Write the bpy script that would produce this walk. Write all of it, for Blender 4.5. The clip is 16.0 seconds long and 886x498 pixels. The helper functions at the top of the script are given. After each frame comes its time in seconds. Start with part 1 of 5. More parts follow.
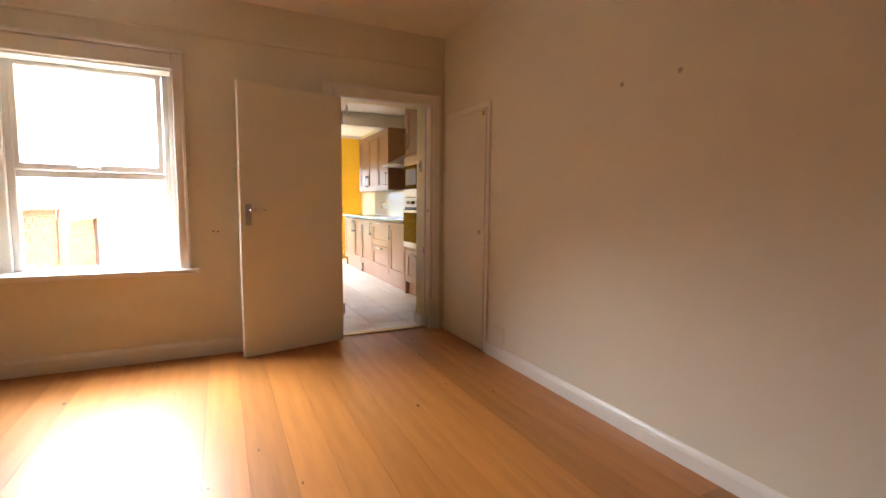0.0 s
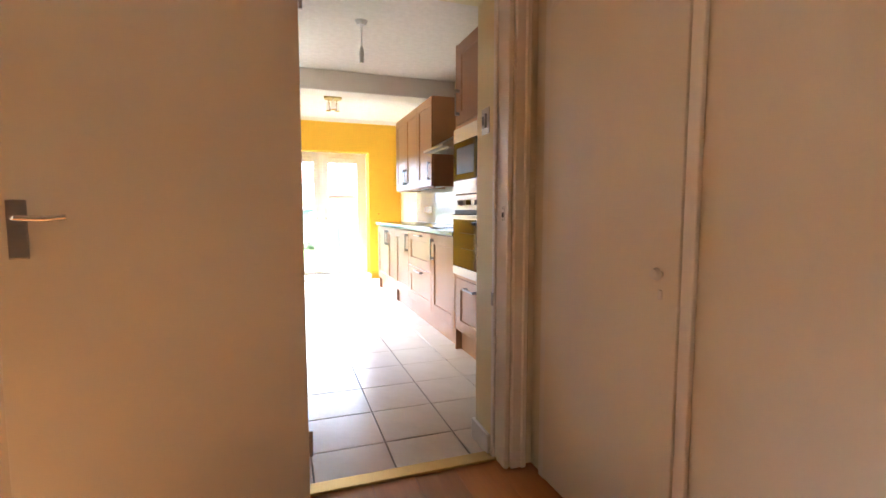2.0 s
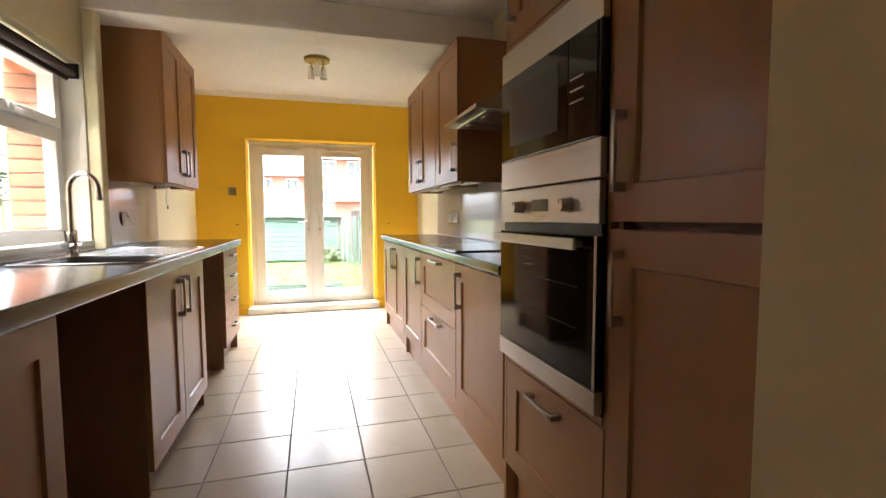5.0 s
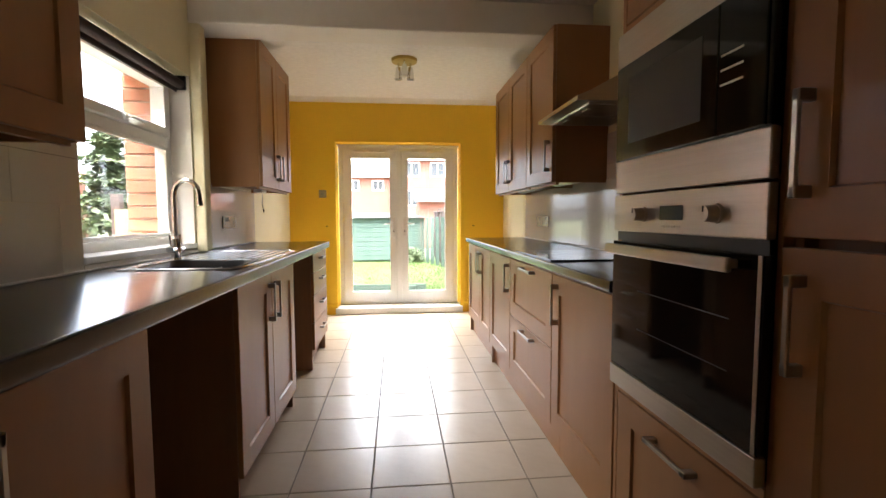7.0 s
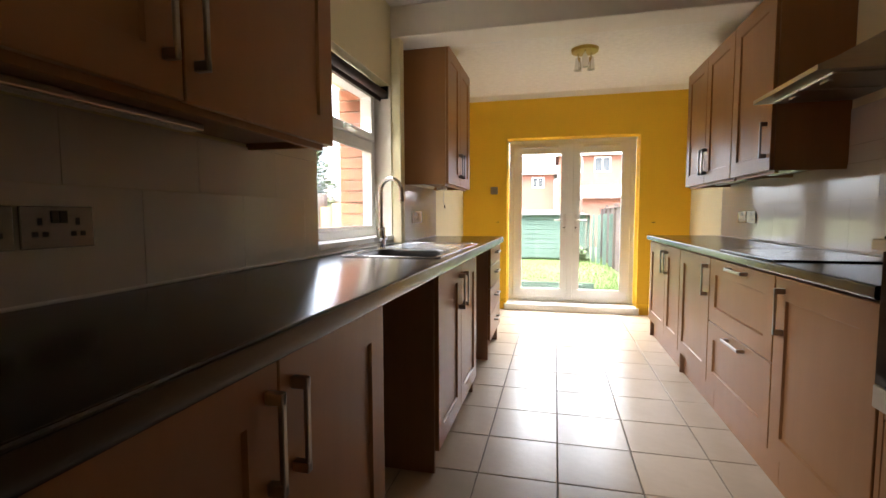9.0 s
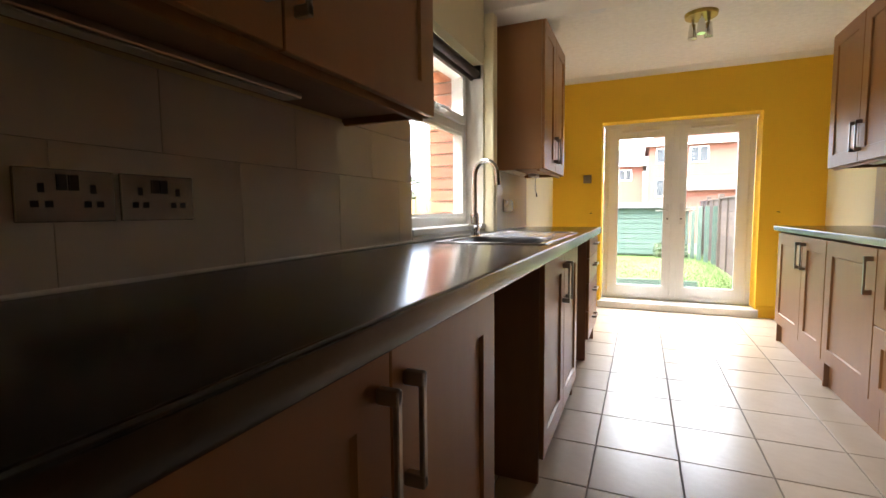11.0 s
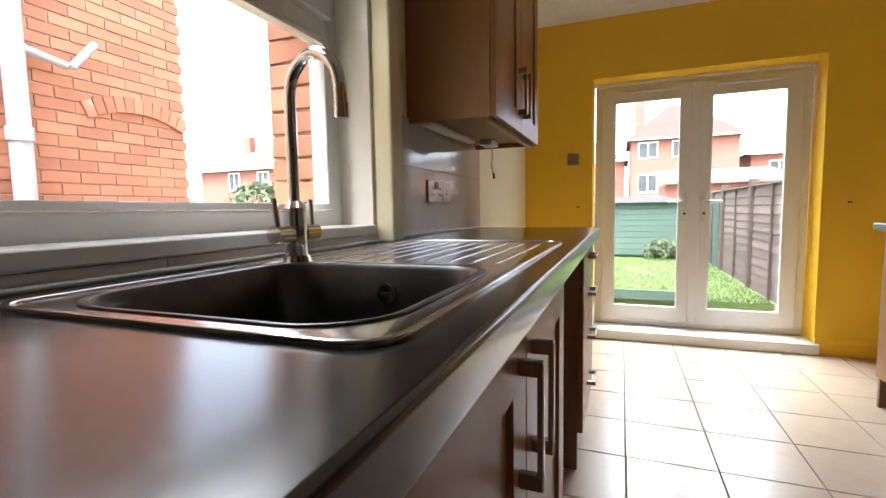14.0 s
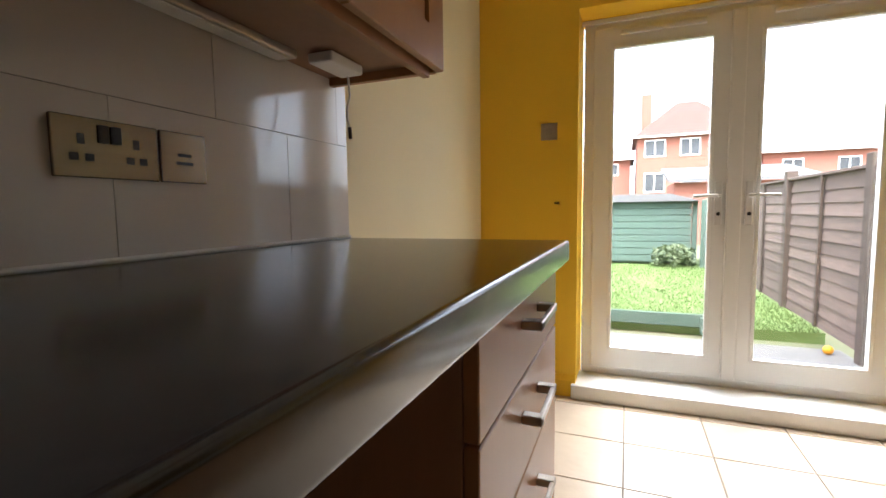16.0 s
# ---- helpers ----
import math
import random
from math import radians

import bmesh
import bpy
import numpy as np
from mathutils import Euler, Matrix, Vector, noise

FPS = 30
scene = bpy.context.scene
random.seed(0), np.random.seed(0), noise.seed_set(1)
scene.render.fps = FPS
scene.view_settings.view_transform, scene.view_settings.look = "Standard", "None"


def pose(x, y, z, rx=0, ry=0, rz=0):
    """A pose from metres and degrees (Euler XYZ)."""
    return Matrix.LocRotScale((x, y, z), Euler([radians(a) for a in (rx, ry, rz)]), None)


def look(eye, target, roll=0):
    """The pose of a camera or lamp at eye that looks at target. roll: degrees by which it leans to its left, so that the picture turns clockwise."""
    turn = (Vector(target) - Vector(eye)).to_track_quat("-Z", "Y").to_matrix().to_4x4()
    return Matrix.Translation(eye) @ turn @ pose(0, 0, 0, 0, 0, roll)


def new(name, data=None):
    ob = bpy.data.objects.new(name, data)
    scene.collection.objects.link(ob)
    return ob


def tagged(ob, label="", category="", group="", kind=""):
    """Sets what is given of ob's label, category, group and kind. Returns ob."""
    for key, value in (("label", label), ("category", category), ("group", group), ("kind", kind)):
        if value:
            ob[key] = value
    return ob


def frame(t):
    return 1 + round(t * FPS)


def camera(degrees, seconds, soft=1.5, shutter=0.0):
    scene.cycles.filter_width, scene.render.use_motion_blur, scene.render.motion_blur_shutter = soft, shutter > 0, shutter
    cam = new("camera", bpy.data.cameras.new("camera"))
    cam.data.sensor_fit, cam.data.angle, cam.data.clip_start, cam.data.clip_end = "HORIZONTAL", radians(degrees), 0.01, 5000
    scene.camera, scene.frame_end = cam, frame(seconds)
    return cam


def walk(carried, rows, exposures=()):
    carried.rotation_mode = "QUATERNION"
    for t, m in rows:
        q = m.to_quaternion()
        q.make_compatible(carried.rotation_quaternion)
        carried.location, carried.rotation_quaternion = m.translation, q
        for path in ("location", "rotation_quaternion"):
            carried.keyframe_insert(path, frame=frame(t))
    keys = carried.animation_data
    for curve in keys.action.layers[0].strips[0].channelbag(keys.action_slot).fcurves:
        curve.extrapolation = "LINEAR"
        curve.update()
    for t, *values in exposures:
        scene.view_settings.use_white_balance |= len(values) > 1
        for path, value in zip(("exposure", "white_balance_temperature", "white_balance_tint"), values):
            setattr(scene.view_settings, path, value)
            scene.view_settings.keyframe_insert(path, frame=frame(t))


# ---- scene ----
cam = camera(88.1, 16.0)
PATH = [
    (0, (-0.06, 0.035, 1.105), (0.807, 1.827, 0.914), 0.6),
    (0.3, (0.067, 0.37, 1.101), (0.925, 2.167, 0.909), 0.4),
    (0.5, (0.156, 0.6, 1.088), (1.011, 2.398, 0.9), 0.4),
    (1, (0.388, 1.158, 1.071), (1.217, 2.969, 0.894), 0.2),
    (1.5, (0.605, 1.649, 1.062), (1.368, 3.49, 0.892), -0.0),
    (2, (0.74, 2.056, 1.073), (1.394, 3.938, 0.906), 0.0),
    (2.5, (0.888, 2.486, 1.044), (1.525, 4.374, 0.882), -0.2),
    (3, (1.008, 2.871, 1.041), (1.633, 4.765, 0.888), -0.1),
    (3.5, (1.103, 3.149, 1.034), (1.716, 5.047, 0.887), -0.2),
    (4, (1.183, 3.393, 1.051), (1.76, 5.303, 0.907), -0.2),
    (6.3, (1.33, 3.926, 1.125), (1.775, 5.871, 0.99), -0.4),
    (6.5, (1.321, 3.928, 1.123), (1.701, 5.887, 0.986), -0.4),
    (7, (1.273, 3.93, 1.123), (1.473, 5.915, 0.983), -0.2),
    (7.5, (1.232, 3.928, 1.116), (1.247, 5.922, 0.973), -0.2),
    (8, (1.189, 3.926, 1.106), (1.018, 5.914, 0.963), -0.1),
    (8.5, (1.155, 3.914, 1.106), (0.826, 5.882, 0.961), -0.1),
    (9, (1.132, 3.903, 1.104), (0.659, 5.841, 0.957), -0.2),
    (9.5, (1.109, 3.894, 1.097), (0.518, 5.799, 0.947), -0.1),
    (10, (1.093, 3.874, 1.097), (0.375, 5.735, 0.946), -0.1),
    (10.2, (1.077, 3.881, 1.092), (0.316, 5.725, 0.939), -0.1),
    (12.3, (0.877, 4.577, 0.992), (0.075, 6.401, 0.826), -0.7),
    (12.5, (0.87, 4.674, 0.995), (0.099, 6.512, 0.826), -0.8),
    (13, (0.827, 4.956, 1.017), (0.091, 6.808, 0.846), -0.8),
    (13.5, (0.803, 5.238, 1.006), (0.077, 7.094, 0.836), -1.0),
    (14, (0.793, 5.548, 1.013), (0.071, 7.405, 0.844), -1.0),
    (14.5, (0.775, 5.873, 1.01), (0.065, 7.735, 0.843), -0.9),
    (15, (0.774, 6.204, 1.003), (0.066, 8.068, 0.84), -1.0),
    (15.5, (0.775, 6.512, 0.995), (0.067, 8.375, 0.83), -1.0),
    (16, (0.82, 6.829, 0.991), (0.078, 8.679, 0.823), -0.8),
]
EXPOSURES = [(0.0, 5.45, 5950, 10), (1.2, 5.85, 5400, 10), (2.5, 5.85, 5350, 10), (3.0, 5.6, 5600, 10), (3.5, 5.05, 6000, 10), (4.0, 4.8, 6150, 10), (6.5, 4.1, 6200, 10), (10.0, 4.05, 6200, 10), (13.0, 3.95, 5950, 10), (14.5, 3.4, 6000, 10), (16.0, 3.45, 6050, 10)]
walk(cam, [(t, look(eye, target, roll)) for t, eye, target, roll in PATH], EXPOSURES)

# ---- world, sun, daylight ----
world = bpy.data.worlds.new("world")
scene.world = world
world.use_nodes = True
sky = world.node_tree.nodes.new("ShaderNodeTexSky")
sky.sky_type, sky.sun_disc = "NISHITA", False
sky.sun_elevation, sky.sun_rotation = radians(62), radians(200)
sky.air_density, sky.dust_density, sky.ozone_density = 0.7, 4.0, 0.6
world.node_tree.nodes["Background"].inputs["Strength"].default_value = 0.15
cloud = world.node_tree.nodes.new("ShaderNodeHueSaturation")
cloud.inputs["Saturation"].default_value = 0.35
world.node_tree.links.new(sky.outputs[0], cloud.inputs["Color"])
world.node_tree.links.new(cloud.outputs[0], world.node_tree.nodes["Background"].inputs["Color"])
sun = new("sun", bpy.data.lights.new("sun", "SUN"))
sun.data.energy, sun.data.angle, sun.data.color = 0.5, radians(25), (1.0, 0.96, 0.9)
sun.matrix_world = pose(0, 0, 20, 27, 0, 20)


def window_light(name, at, aim, w, h, watts, cone=85, color=(1.0, 0.98, 0.95)):
    """Skylight falling in through an opening, steeply downwards."""
    lamp = bpy.data.lights.new(name, "AREA")
    lamp.shape, lamp.size, lamp.size_y, lamp.energy, lamp.color, lamp.spread = "RECTANGLE", w, h, watts, color, radians(cone)
    ob = new(name, lamp)
    ob.matrix_world = look(at, aim)
    return ob


window_light("daylight_garden", (1.30, 9.90, 1.45), (1.30, 8.75, -0.30), 1.3, 1.1, 4.0)
window_light("daylight_sink", (-0.015, 6.31, 1.76), (0.7, 6.31, 0.7), 0.8, 0.22, 0.5)
window_light("daylight_living", (-0.84, 4.12, 1.58), (-0.28, 3.03, 0.2), 0.8, 0.9, 1.8)


# ---- materials ----
def material(name, color, rough=0.5, metal=0.0, color2=None, scale=6.0, mix=0.5, bump=0.0, bump_scale=60.0, stretch=(1, 1, 1), coat=0.0, vary=0.0, rough_vary=0.0, spec=0.5):
    """A noise-varied surface: two colours at a coarse scale, fine relief, and a shift from object to object."""
    m = bpy.data.materials.new(name)
    m.use_nodes = True
    nodes, links = m.node_tree.nodes, m.node_tree.links
    b = nodes["Principled BSDF"]
    b.inputs["Roughness"].default_value, b.inputs["Metallic"].default_value = rough, metal
    b.inputs["Coat Weight"].default_value, b.inputs["Coat Roughness"].default_value = coat, 0.12
    b.inputs["Specular IOR Level"].default_value = spec
    co = nodes.new("ShaderNodeTexCoord")
    mp = nodes.new("ShaderNodeMapping")
    mp.inputs["Scale"].default_value = stretch
    links.new(co.outputs["Object"], mp.inputs["Vector"])
    n = nodes.new("ShaderNodeTexNoise")
    n.inputs["Scale"].default_value, n.inputs["Detail"].default_value, n.inputs["Roughness"].default_value = scale, 5.0, 0.62
    links.new(mp.outputs[0], n.inputs["Vector"])
    r = nodes.new("ShaderNodeMapRange")
    r.inputs["From Min"].default_value, r.inputs["From Max"].default_value = 0.5 - mix / 2, 0.5 + mix / 2
    links.new(n.outputs["Fac"], r.inputs["Value"])
    c = nodes.new("ShaderNodeMix")
    c.data_type = "RGBA"
    c.inputs["A"].default_value = (*color, 1)
    c.inputs["B"].default_value = (*(color2 or [v * 0.88 for v in color]), 1)
    links.new(r.outputs[0], c.inputs["Factor"])
    out = c.outputs["Result"]
    if vary:
        info, h, mr = nodes.new("ShaderNodeObjectInfo"), nodes.new("ShaderNodeHueSaturation"), nodes.new("ShaderNodeMapRange")
        mr.inputs["To Min"].default_value, mr.inputs["To Max"].default_value = 1 - vary, 1 + vary
        links.new(info.outputs["Random"], mr.inputs["Value"])
        links.new(mr.outputs[0], h.inputs["Value"])
        links.new(out, h.inputs["Color"])
        out = h.outputs[0]
    links.new(out, b.inputs["Base Color"])
    if rough_vary:
        rr = nodes.new("ShaderNodeMapRange")
        rr.inputs["To Min"].default_value, rr.inputs["To Max"].default_value = max(rough - rough_vary, 0.02), rough + rough_vary
        links.new(n.outputs["Fac"], rr.inputs["Value"])
        links.new(rr.outputs[0], b.inputs["Roughness"])
    if bump:
        f, bp = nodes.new("ShaderNodeTexNoise"), nodes.new("ShaderNodeBump")
        f.inputs["Scale"].default_value, f.inputs["Detail"].default_value = bump_scale, 4.0
        bp.inputs["Strength"].default_value, bp.inputs["Distance"].default_value = bump, 0.004
        links.new(mp.outputs[0], f.inputs["Vector"])
        links.new(f.outputs["Fac"], bp.inputs["Height"])
        links.new(bp.outputs[0], b.inputs["Normal"])
    return m


def glass_material(name, tint=(1, 1, 1)):
    """A thin pane: clear, with a slight mirror gloss by Fresnel."""
    m = bpy.data.materials.new(name)
    m.use_nodes = True
    nodes, links = m.node_tree.nodes, m.node_tree.links
    nodes.remove(nodes["Principled BSDF"])
    t, g, mx, fr = nodes.new("ShaderNodeBsdfTransparent"), nodes.new("ShaderNodeBsdfGlossy"), nodes.new("ShaderNodeMixShader"), nodes.new("ShaderNodeLayerWeight")
    t.inputs["Color"].default_value = (*tint, 1)
    g.inputs["Roughness"].default_value = 0.02
    fr.inputs["Blend"].default_value = 0.5
    power, scale_up = nodes.new("ShaderNodeMath"), nodes.new("ShaderNodeMath")
    power.operation, scale_up.operation = "POWER", "MULTIPLY_ADD"
    power.inputs[1].default_value = 5.0
    scale_up.inputs[1].default_value, scale_up.inputs[2].default_value = 0.7, 0.03
    links.new(fr.outputs["Facing"], power.inputs[0])
    links.new(power.outputs[0], scale_up.inputs[0])
    links.new(scale_up.outputs[0], mx.inputs[0])
    links.new(t.outputs[0], mx.inputs[1])
    links.new(g.outputs[0], mx.inputs[2])
    links.new(mx.outputs[0], nodes["Material Output"].inputs[0])
    return m


M_MAGNOLIA = material("magnolia_paint", (0.74, 0.685, 0.56), 0.72, color2=(0.70, 0.64, 0.515), scale=1.6, mix=0.7, bump=0.12, bump_scale=140)
M_CREAM = material("cream_paint", (0.80, 0.73, 0.48), 0.68, color2=(0.77, 0.69, 0.44), scale=1.8, mix=0.7, bump=0.12, bump_scale=140)
M_YELLOW = material("yellow_paint", (0.9, 0.56, 0.02), 0.6, color2=(0.87, 0.52, 0.016), scale=1.7, mix=0.7, bump=0.12, bump_scale=150)
M_CEILING = material("ceiling_paint", (0.84, 0.79, 0.70), 0.8, color2=(0.76, 0.70, 0.6), scale=3, bump=0.15, bump_scale=90)
M_ARTEX = material("stippled_ceiling", (0.85, 0.81, 0.74), 0.8, color2=(0.77, 0.73, 0.66), scale=22, mix=0.35, bump=0.9, bump_scale=38)
M_GLOSS = material("white_gloss_paint", (0.80, 0.77, 0.72), 0.35, color2=(0.76, 0.72, 0.66), scale=4, mix=0.6, bump=0.05, bump_scale=60)
M_DOOR = material("door_paint", (0.78, 0.735, 0.63), 0.42, color2=(0.74, 0.69, 0.585), scale=2.2, mix=0.6, bump=0.05, bump_scale=40)
M_UPVC = material("upvc", (0.84, 0.83, 0.80), 0.3, color2=(0.8, 0.79, 0.75), scale=3, mix=0.6)
M_PINE = material("varnished_pine", (0.47, 0.195, 0.042), 0.36, color2=(0.35, 0.13, 0.026), scale=3.5, mix=0.5, bump=0.12, bump_scale=30, stretch=(6, 0.5, 6), coat=0.12, vary=0.16, rough_vary=0.08)
M_KNOT = material("pine_knot", (0.12, 0.045, 0.015), 0.4, scale=40)
M_GAP = material("dark_gap", (0.05, 0.025, 0.012), 0.9, scale=20)
M_FTILE = material("floor_tile", (0.60, 0.50, 0.385), 0.3, color2=(0.53, 0.43, 0.32), scale=7, mix=0.6, bump=0.16, bump_scale=26, vary=0.05, rough_vary=0.07)
M_GROUT = material("grout", (0.22, 0.18, 0.14), 0.9, color2=(0.3, 0.25, 0.2), scale=9)
M_SEAL = material("white_sealant", (0.8, 0.78, 0.74), 0.4, scale=12)
M_WTILE = material("wall_tile", (0.66, 0.62, 0.56), 0.09, color2=(0.62, 0.58, 0.52), scale=2, mix=0.7, bump=0.1, bump_scale=5, vary=0.03)
M_WOOD = material("cabinet_wood", (0.38, 0.185, 0.072), 0.4, color2=(0.315, 0.148, 0.055), scale=3.2, mix=0.9, bump=0.03, bump_scale=40, stretch=(5, 5, 0.5), coat=0.05, spec=0.35, vary=0.05)
M_CARCASS = material("carcass_panel", (0.30, 0.16, 0.088), 0.5, color2=(0.25, 0.13, 0.07), scale=5, stretch=(7, 7, 0.55), bump=0.08, bump_scale=40)
M_WORKTOP = material("dark_worktop", (0.011, 0.011, 0.0105), 0.2, color2=(0.017, 0.0165, 0.016), scale=60, mix=0.4, bump=0.015, bump_scale=240, rough_vary=0.04, spec=0.75)
M_STEEL = material("brushed_steel", (0.52, 0.48, 0.43), 0.3, 1.0, color2=(0.46, 0.42, 0.37), scale=9, stretch=(1, 0.4, 14), bump=0.05, bump_scale=80)
M_SINK = material("sink_steel", (0.50, 0.49, 0.48), 0.18, 1.0, color2=(0.42, 0.41, 0.40), scale=30, bump=0.04, bump_scale=150)
# the sink's steel again, darkened: the shade inside the bowl is in its colour
M_SINK_SHADED = material("shaded_sink_steel", (0.11, 0.108, 0.106), 0.32, 1.0, color2=(0.075, 0.073, 0.071), scale=18, bump=0.05, bump_scale=150)
M_CHROME = material("chrome", (0.78, 0.77, 0.75), 0.08, 1.0, scale=20)
M_NICKEL = material("brushed_nickel", (0.46, 0.42, 0.37), 0.3, 1.0, scale=30)
M_BRASS = material("aged_brass", (0.55, 0.38, 0.12), 0.35, 1.0, scale=25)
M_BLACKGLASS = material("black_glass", (0.006, 0.006, 0.006), 0.06, scale=3, spec=0.35)
M_BLACK = material("black_plastic", (0.015, 0.014, 0.013), 0.4, scale=10)
M_PLASTIC = material("white_plastic", (0.78, 0.76, 0.72), 0.35, scale=8)
M_BLIND = material("blind_fabric", (0.045, 0.028, 0.022), 0.8, scale=40, bump=0.2, bump_scale=200)
M_BRICK = material("red_brick", (0.5, 0.22, 0.13), 0.85, color2=(0.44, 0.18, 0.105), scale=9, bump=0.5, bump_scale=60, vary=0.22)
M_BRICK_OLD = material("old_brick", (0.42, 0.19, 0.12), 0.9, color2=(0.33, 0.15, 0.1), scale=9, bump=0.5, bump_scale=60, vary=0.2)
M_MORTAR = material("mortar", (0.52, 0.40, 0.31), 0.95, color2=(0.42, 0.33, 0.26), scale=12, bump=0.3)
M_STONE = material("concrete_coping", (0.5, 0.46, 0.42), 0.9, color2=(0.4, 0.37, 0.33), scale=6, bump=0.4)
M_PATIO = material("patio_slab", (0.17, 0.165, 0.16), 0.7, color2=(0.12, 0.118, 0.115), scale=5, bump=0.4, bump_scale=50, vary=0.06)
M_GROUND = material("ground_earth", (0.16, 0.15, 0.09), 0.95, color2=(0.10, 0.13, 0.05), scale=1.2, bump=0.4)
M_GRASS = material("grass", (0.145, 0.215, 0.06), 0.7, color2=(0.10, 0.155, 0.045), scale=2, mix=0.6)
M_FENCE = material("fence_wood", (0.17, 0.118, 0.098), 0.85, color2=(0.10, 0.075, 0.064), scale=6, stretch=(1, 0.6, 6), bump=0.4, bump_scale=30, vary=0.25)
M_POST = material("fence_post_wood", (0.085, 0.062, 0.05), 0.85, scale=8, stretch=(6, 6, 0.6), bump=0.4)
M_PALE = material("pale_timber", (0.55, 0.43, 0.2), 0.8, color2=(0.48, 0.36, 0.16), scale=5, stretch=(6, 6, 0.6), vary=0.08)
M_GREEN = material("green_stained_wood", (0.085, 0.12, 0.10), 0.75, color2=(0.05, 0.095, 0.07), scale=5, stretch=(0.6, 1, 6), bump=0.3, vary=0.08)
M_FELT = material("roof_felt", (0.16, 0.16, 0.16), 0.9, color2=(0.11, 0.11, 0.11), scale=8, bump=0.4)
M_ROOF = material("clay_roof", (0.13, 0.055, 0.042), 0.85, color2=(0.10, 0.042, 0.032), scale=2.5, bump=0.4, vary=0.12)
M_SLATE = material("slate_roof", (0.075, 0.07, 0.07), 0.8, color2=(0.10, 0.09, 0.085), scale=3, vary=0.1)
M_FARBRICK = material("far_brick", (0.30, 0.12, 0.085), 0.9, color2=(0.25, 0.10, 0.07), scale=2.2, bump=0.2)
M_PIPE = material("grey_pipe", (0.45, 0.48, 0.52), 0.4, scale=6)
M_LEAF = material("leaf", (0.085, 0.12, 0.055), 0.6, color2=(0.12, 0.15, 0.075), scale=4, vary=0.1)
M_BARK = material("bark", (0.12, 0.085, 0.06), 0.9, scale=12, bump=0.6)
M_WINDOWDARK = material("window_dark", (0.05, 0.055, 0.06), 0.1, scale=3)
M_ORANGE = material("orange_rubber", (0.75, 0.33, 0.02), 0.5, scale=5)
M_SOCKET = material("socket_steel", (0.24, 0.22, 0.19), 0.25, 1.0, color2=(0.2, 0.18, 0.155), scale=9, stretch=(1, 0.4, 14))
M_GLASS = glass_material("clear_glass")


# ---- mesh helpers ----
def bm_box(bm, x0, x1, y0, y1, z0, z1, bevel=0.0, segments=1):
    """A box, its edges eased by bevel."""
    made = bmesh.ops.create_cube(bm, size=1.0)["verts"]
    for v in made:
        v.co = Vector(((x0 + x1) / 2 + v.co.x * (x1 - x0), (y0 + y1) / 2 + v.co.y * (y1 - y0), (z0 + z1) / 2 + v.co.z * (z1 - z0)))
    if bevel:
        edges = list({e for v in made for e in v.link_edges})
        bmesh.ops.bevel(bm, geom=edges, offset=bevel, segments=segments, affect="EDGES", profile=0.5)
    return bm


def boxes(*rows, bevel=0.0, segments=1):
    bm = bmesh.new()
    for r in rows:
        bm_box(bm, *r, bevel=bevel, segments=segments)
    return bm


def bm_cyl(bm, a, b, r0, r1=None, n=20):
    """A round bar from a to b."""
    a, b = Vector(a), Vector(b)
    m = Matrix.Translation((a + b) / 2) @ (b - a).to_track_quat("Z", "Y").to_matrix().to_4x4()
    bmesh.ops.create_cone(bm, cap_ends=True, segments=n, radius1=r0, radius2=r0 if r1 is None else r1, depth=(b - a).length, matrix=m)
    return bm


def bm_tube(bm, points, r, n=14, side=None):
    """A round tube along points."""
    rings = []
    pts = [Vector(p) for p in points]
    for i, p in enumerate(pts):
        d = (pts[min(i + 1, len(pts) - 1)] - pts[max(i - 1, 0)]).normalized()
        ref = Vector(side) if side else Vector((0, 1, 0)) if abs(d.y) < 0.9 else Vector((1, 0, 0))
        u = d.cross(ref).normalized()
        w = d.cross(u)
        rings.append([bm.verts.new(p + r * (math.cos(2 * math.pi * k / n) * u + math.sin(2 * math.pi * k / n) * w)) for k in range(n)])
    for a, b in zip(rings, rings[1:]):
        for k in range(n):
            bm.faces.new((a[k], a[(k + 1) % n], b[(k + 1) % n], b[k]))
    bm.faces.new(rings[0])
    bm.faces.new(list(reversed(rings[-1])))
    return bm


def prism(bm, outline, axis, a, b):
    """An outline in the plane across axis, drawn out from a to b."""
    def at(p, q):
        c = [p[0], p[1]]
        c.insert("xyz".index(axis), q)
        return bm.verts.new(c)
    one, two = [at(p, a) for p in outline], [at(p, b) for p in outline]
    bm.faces.new(one)
    bm.faces.new(list(reversed(two)))
    for k in range(len(outline)):
        bm.faces.new((one[k], two[k], two[(k + 1) % len(outline)], one[(k + 1) % len(outline)]))
    return bm


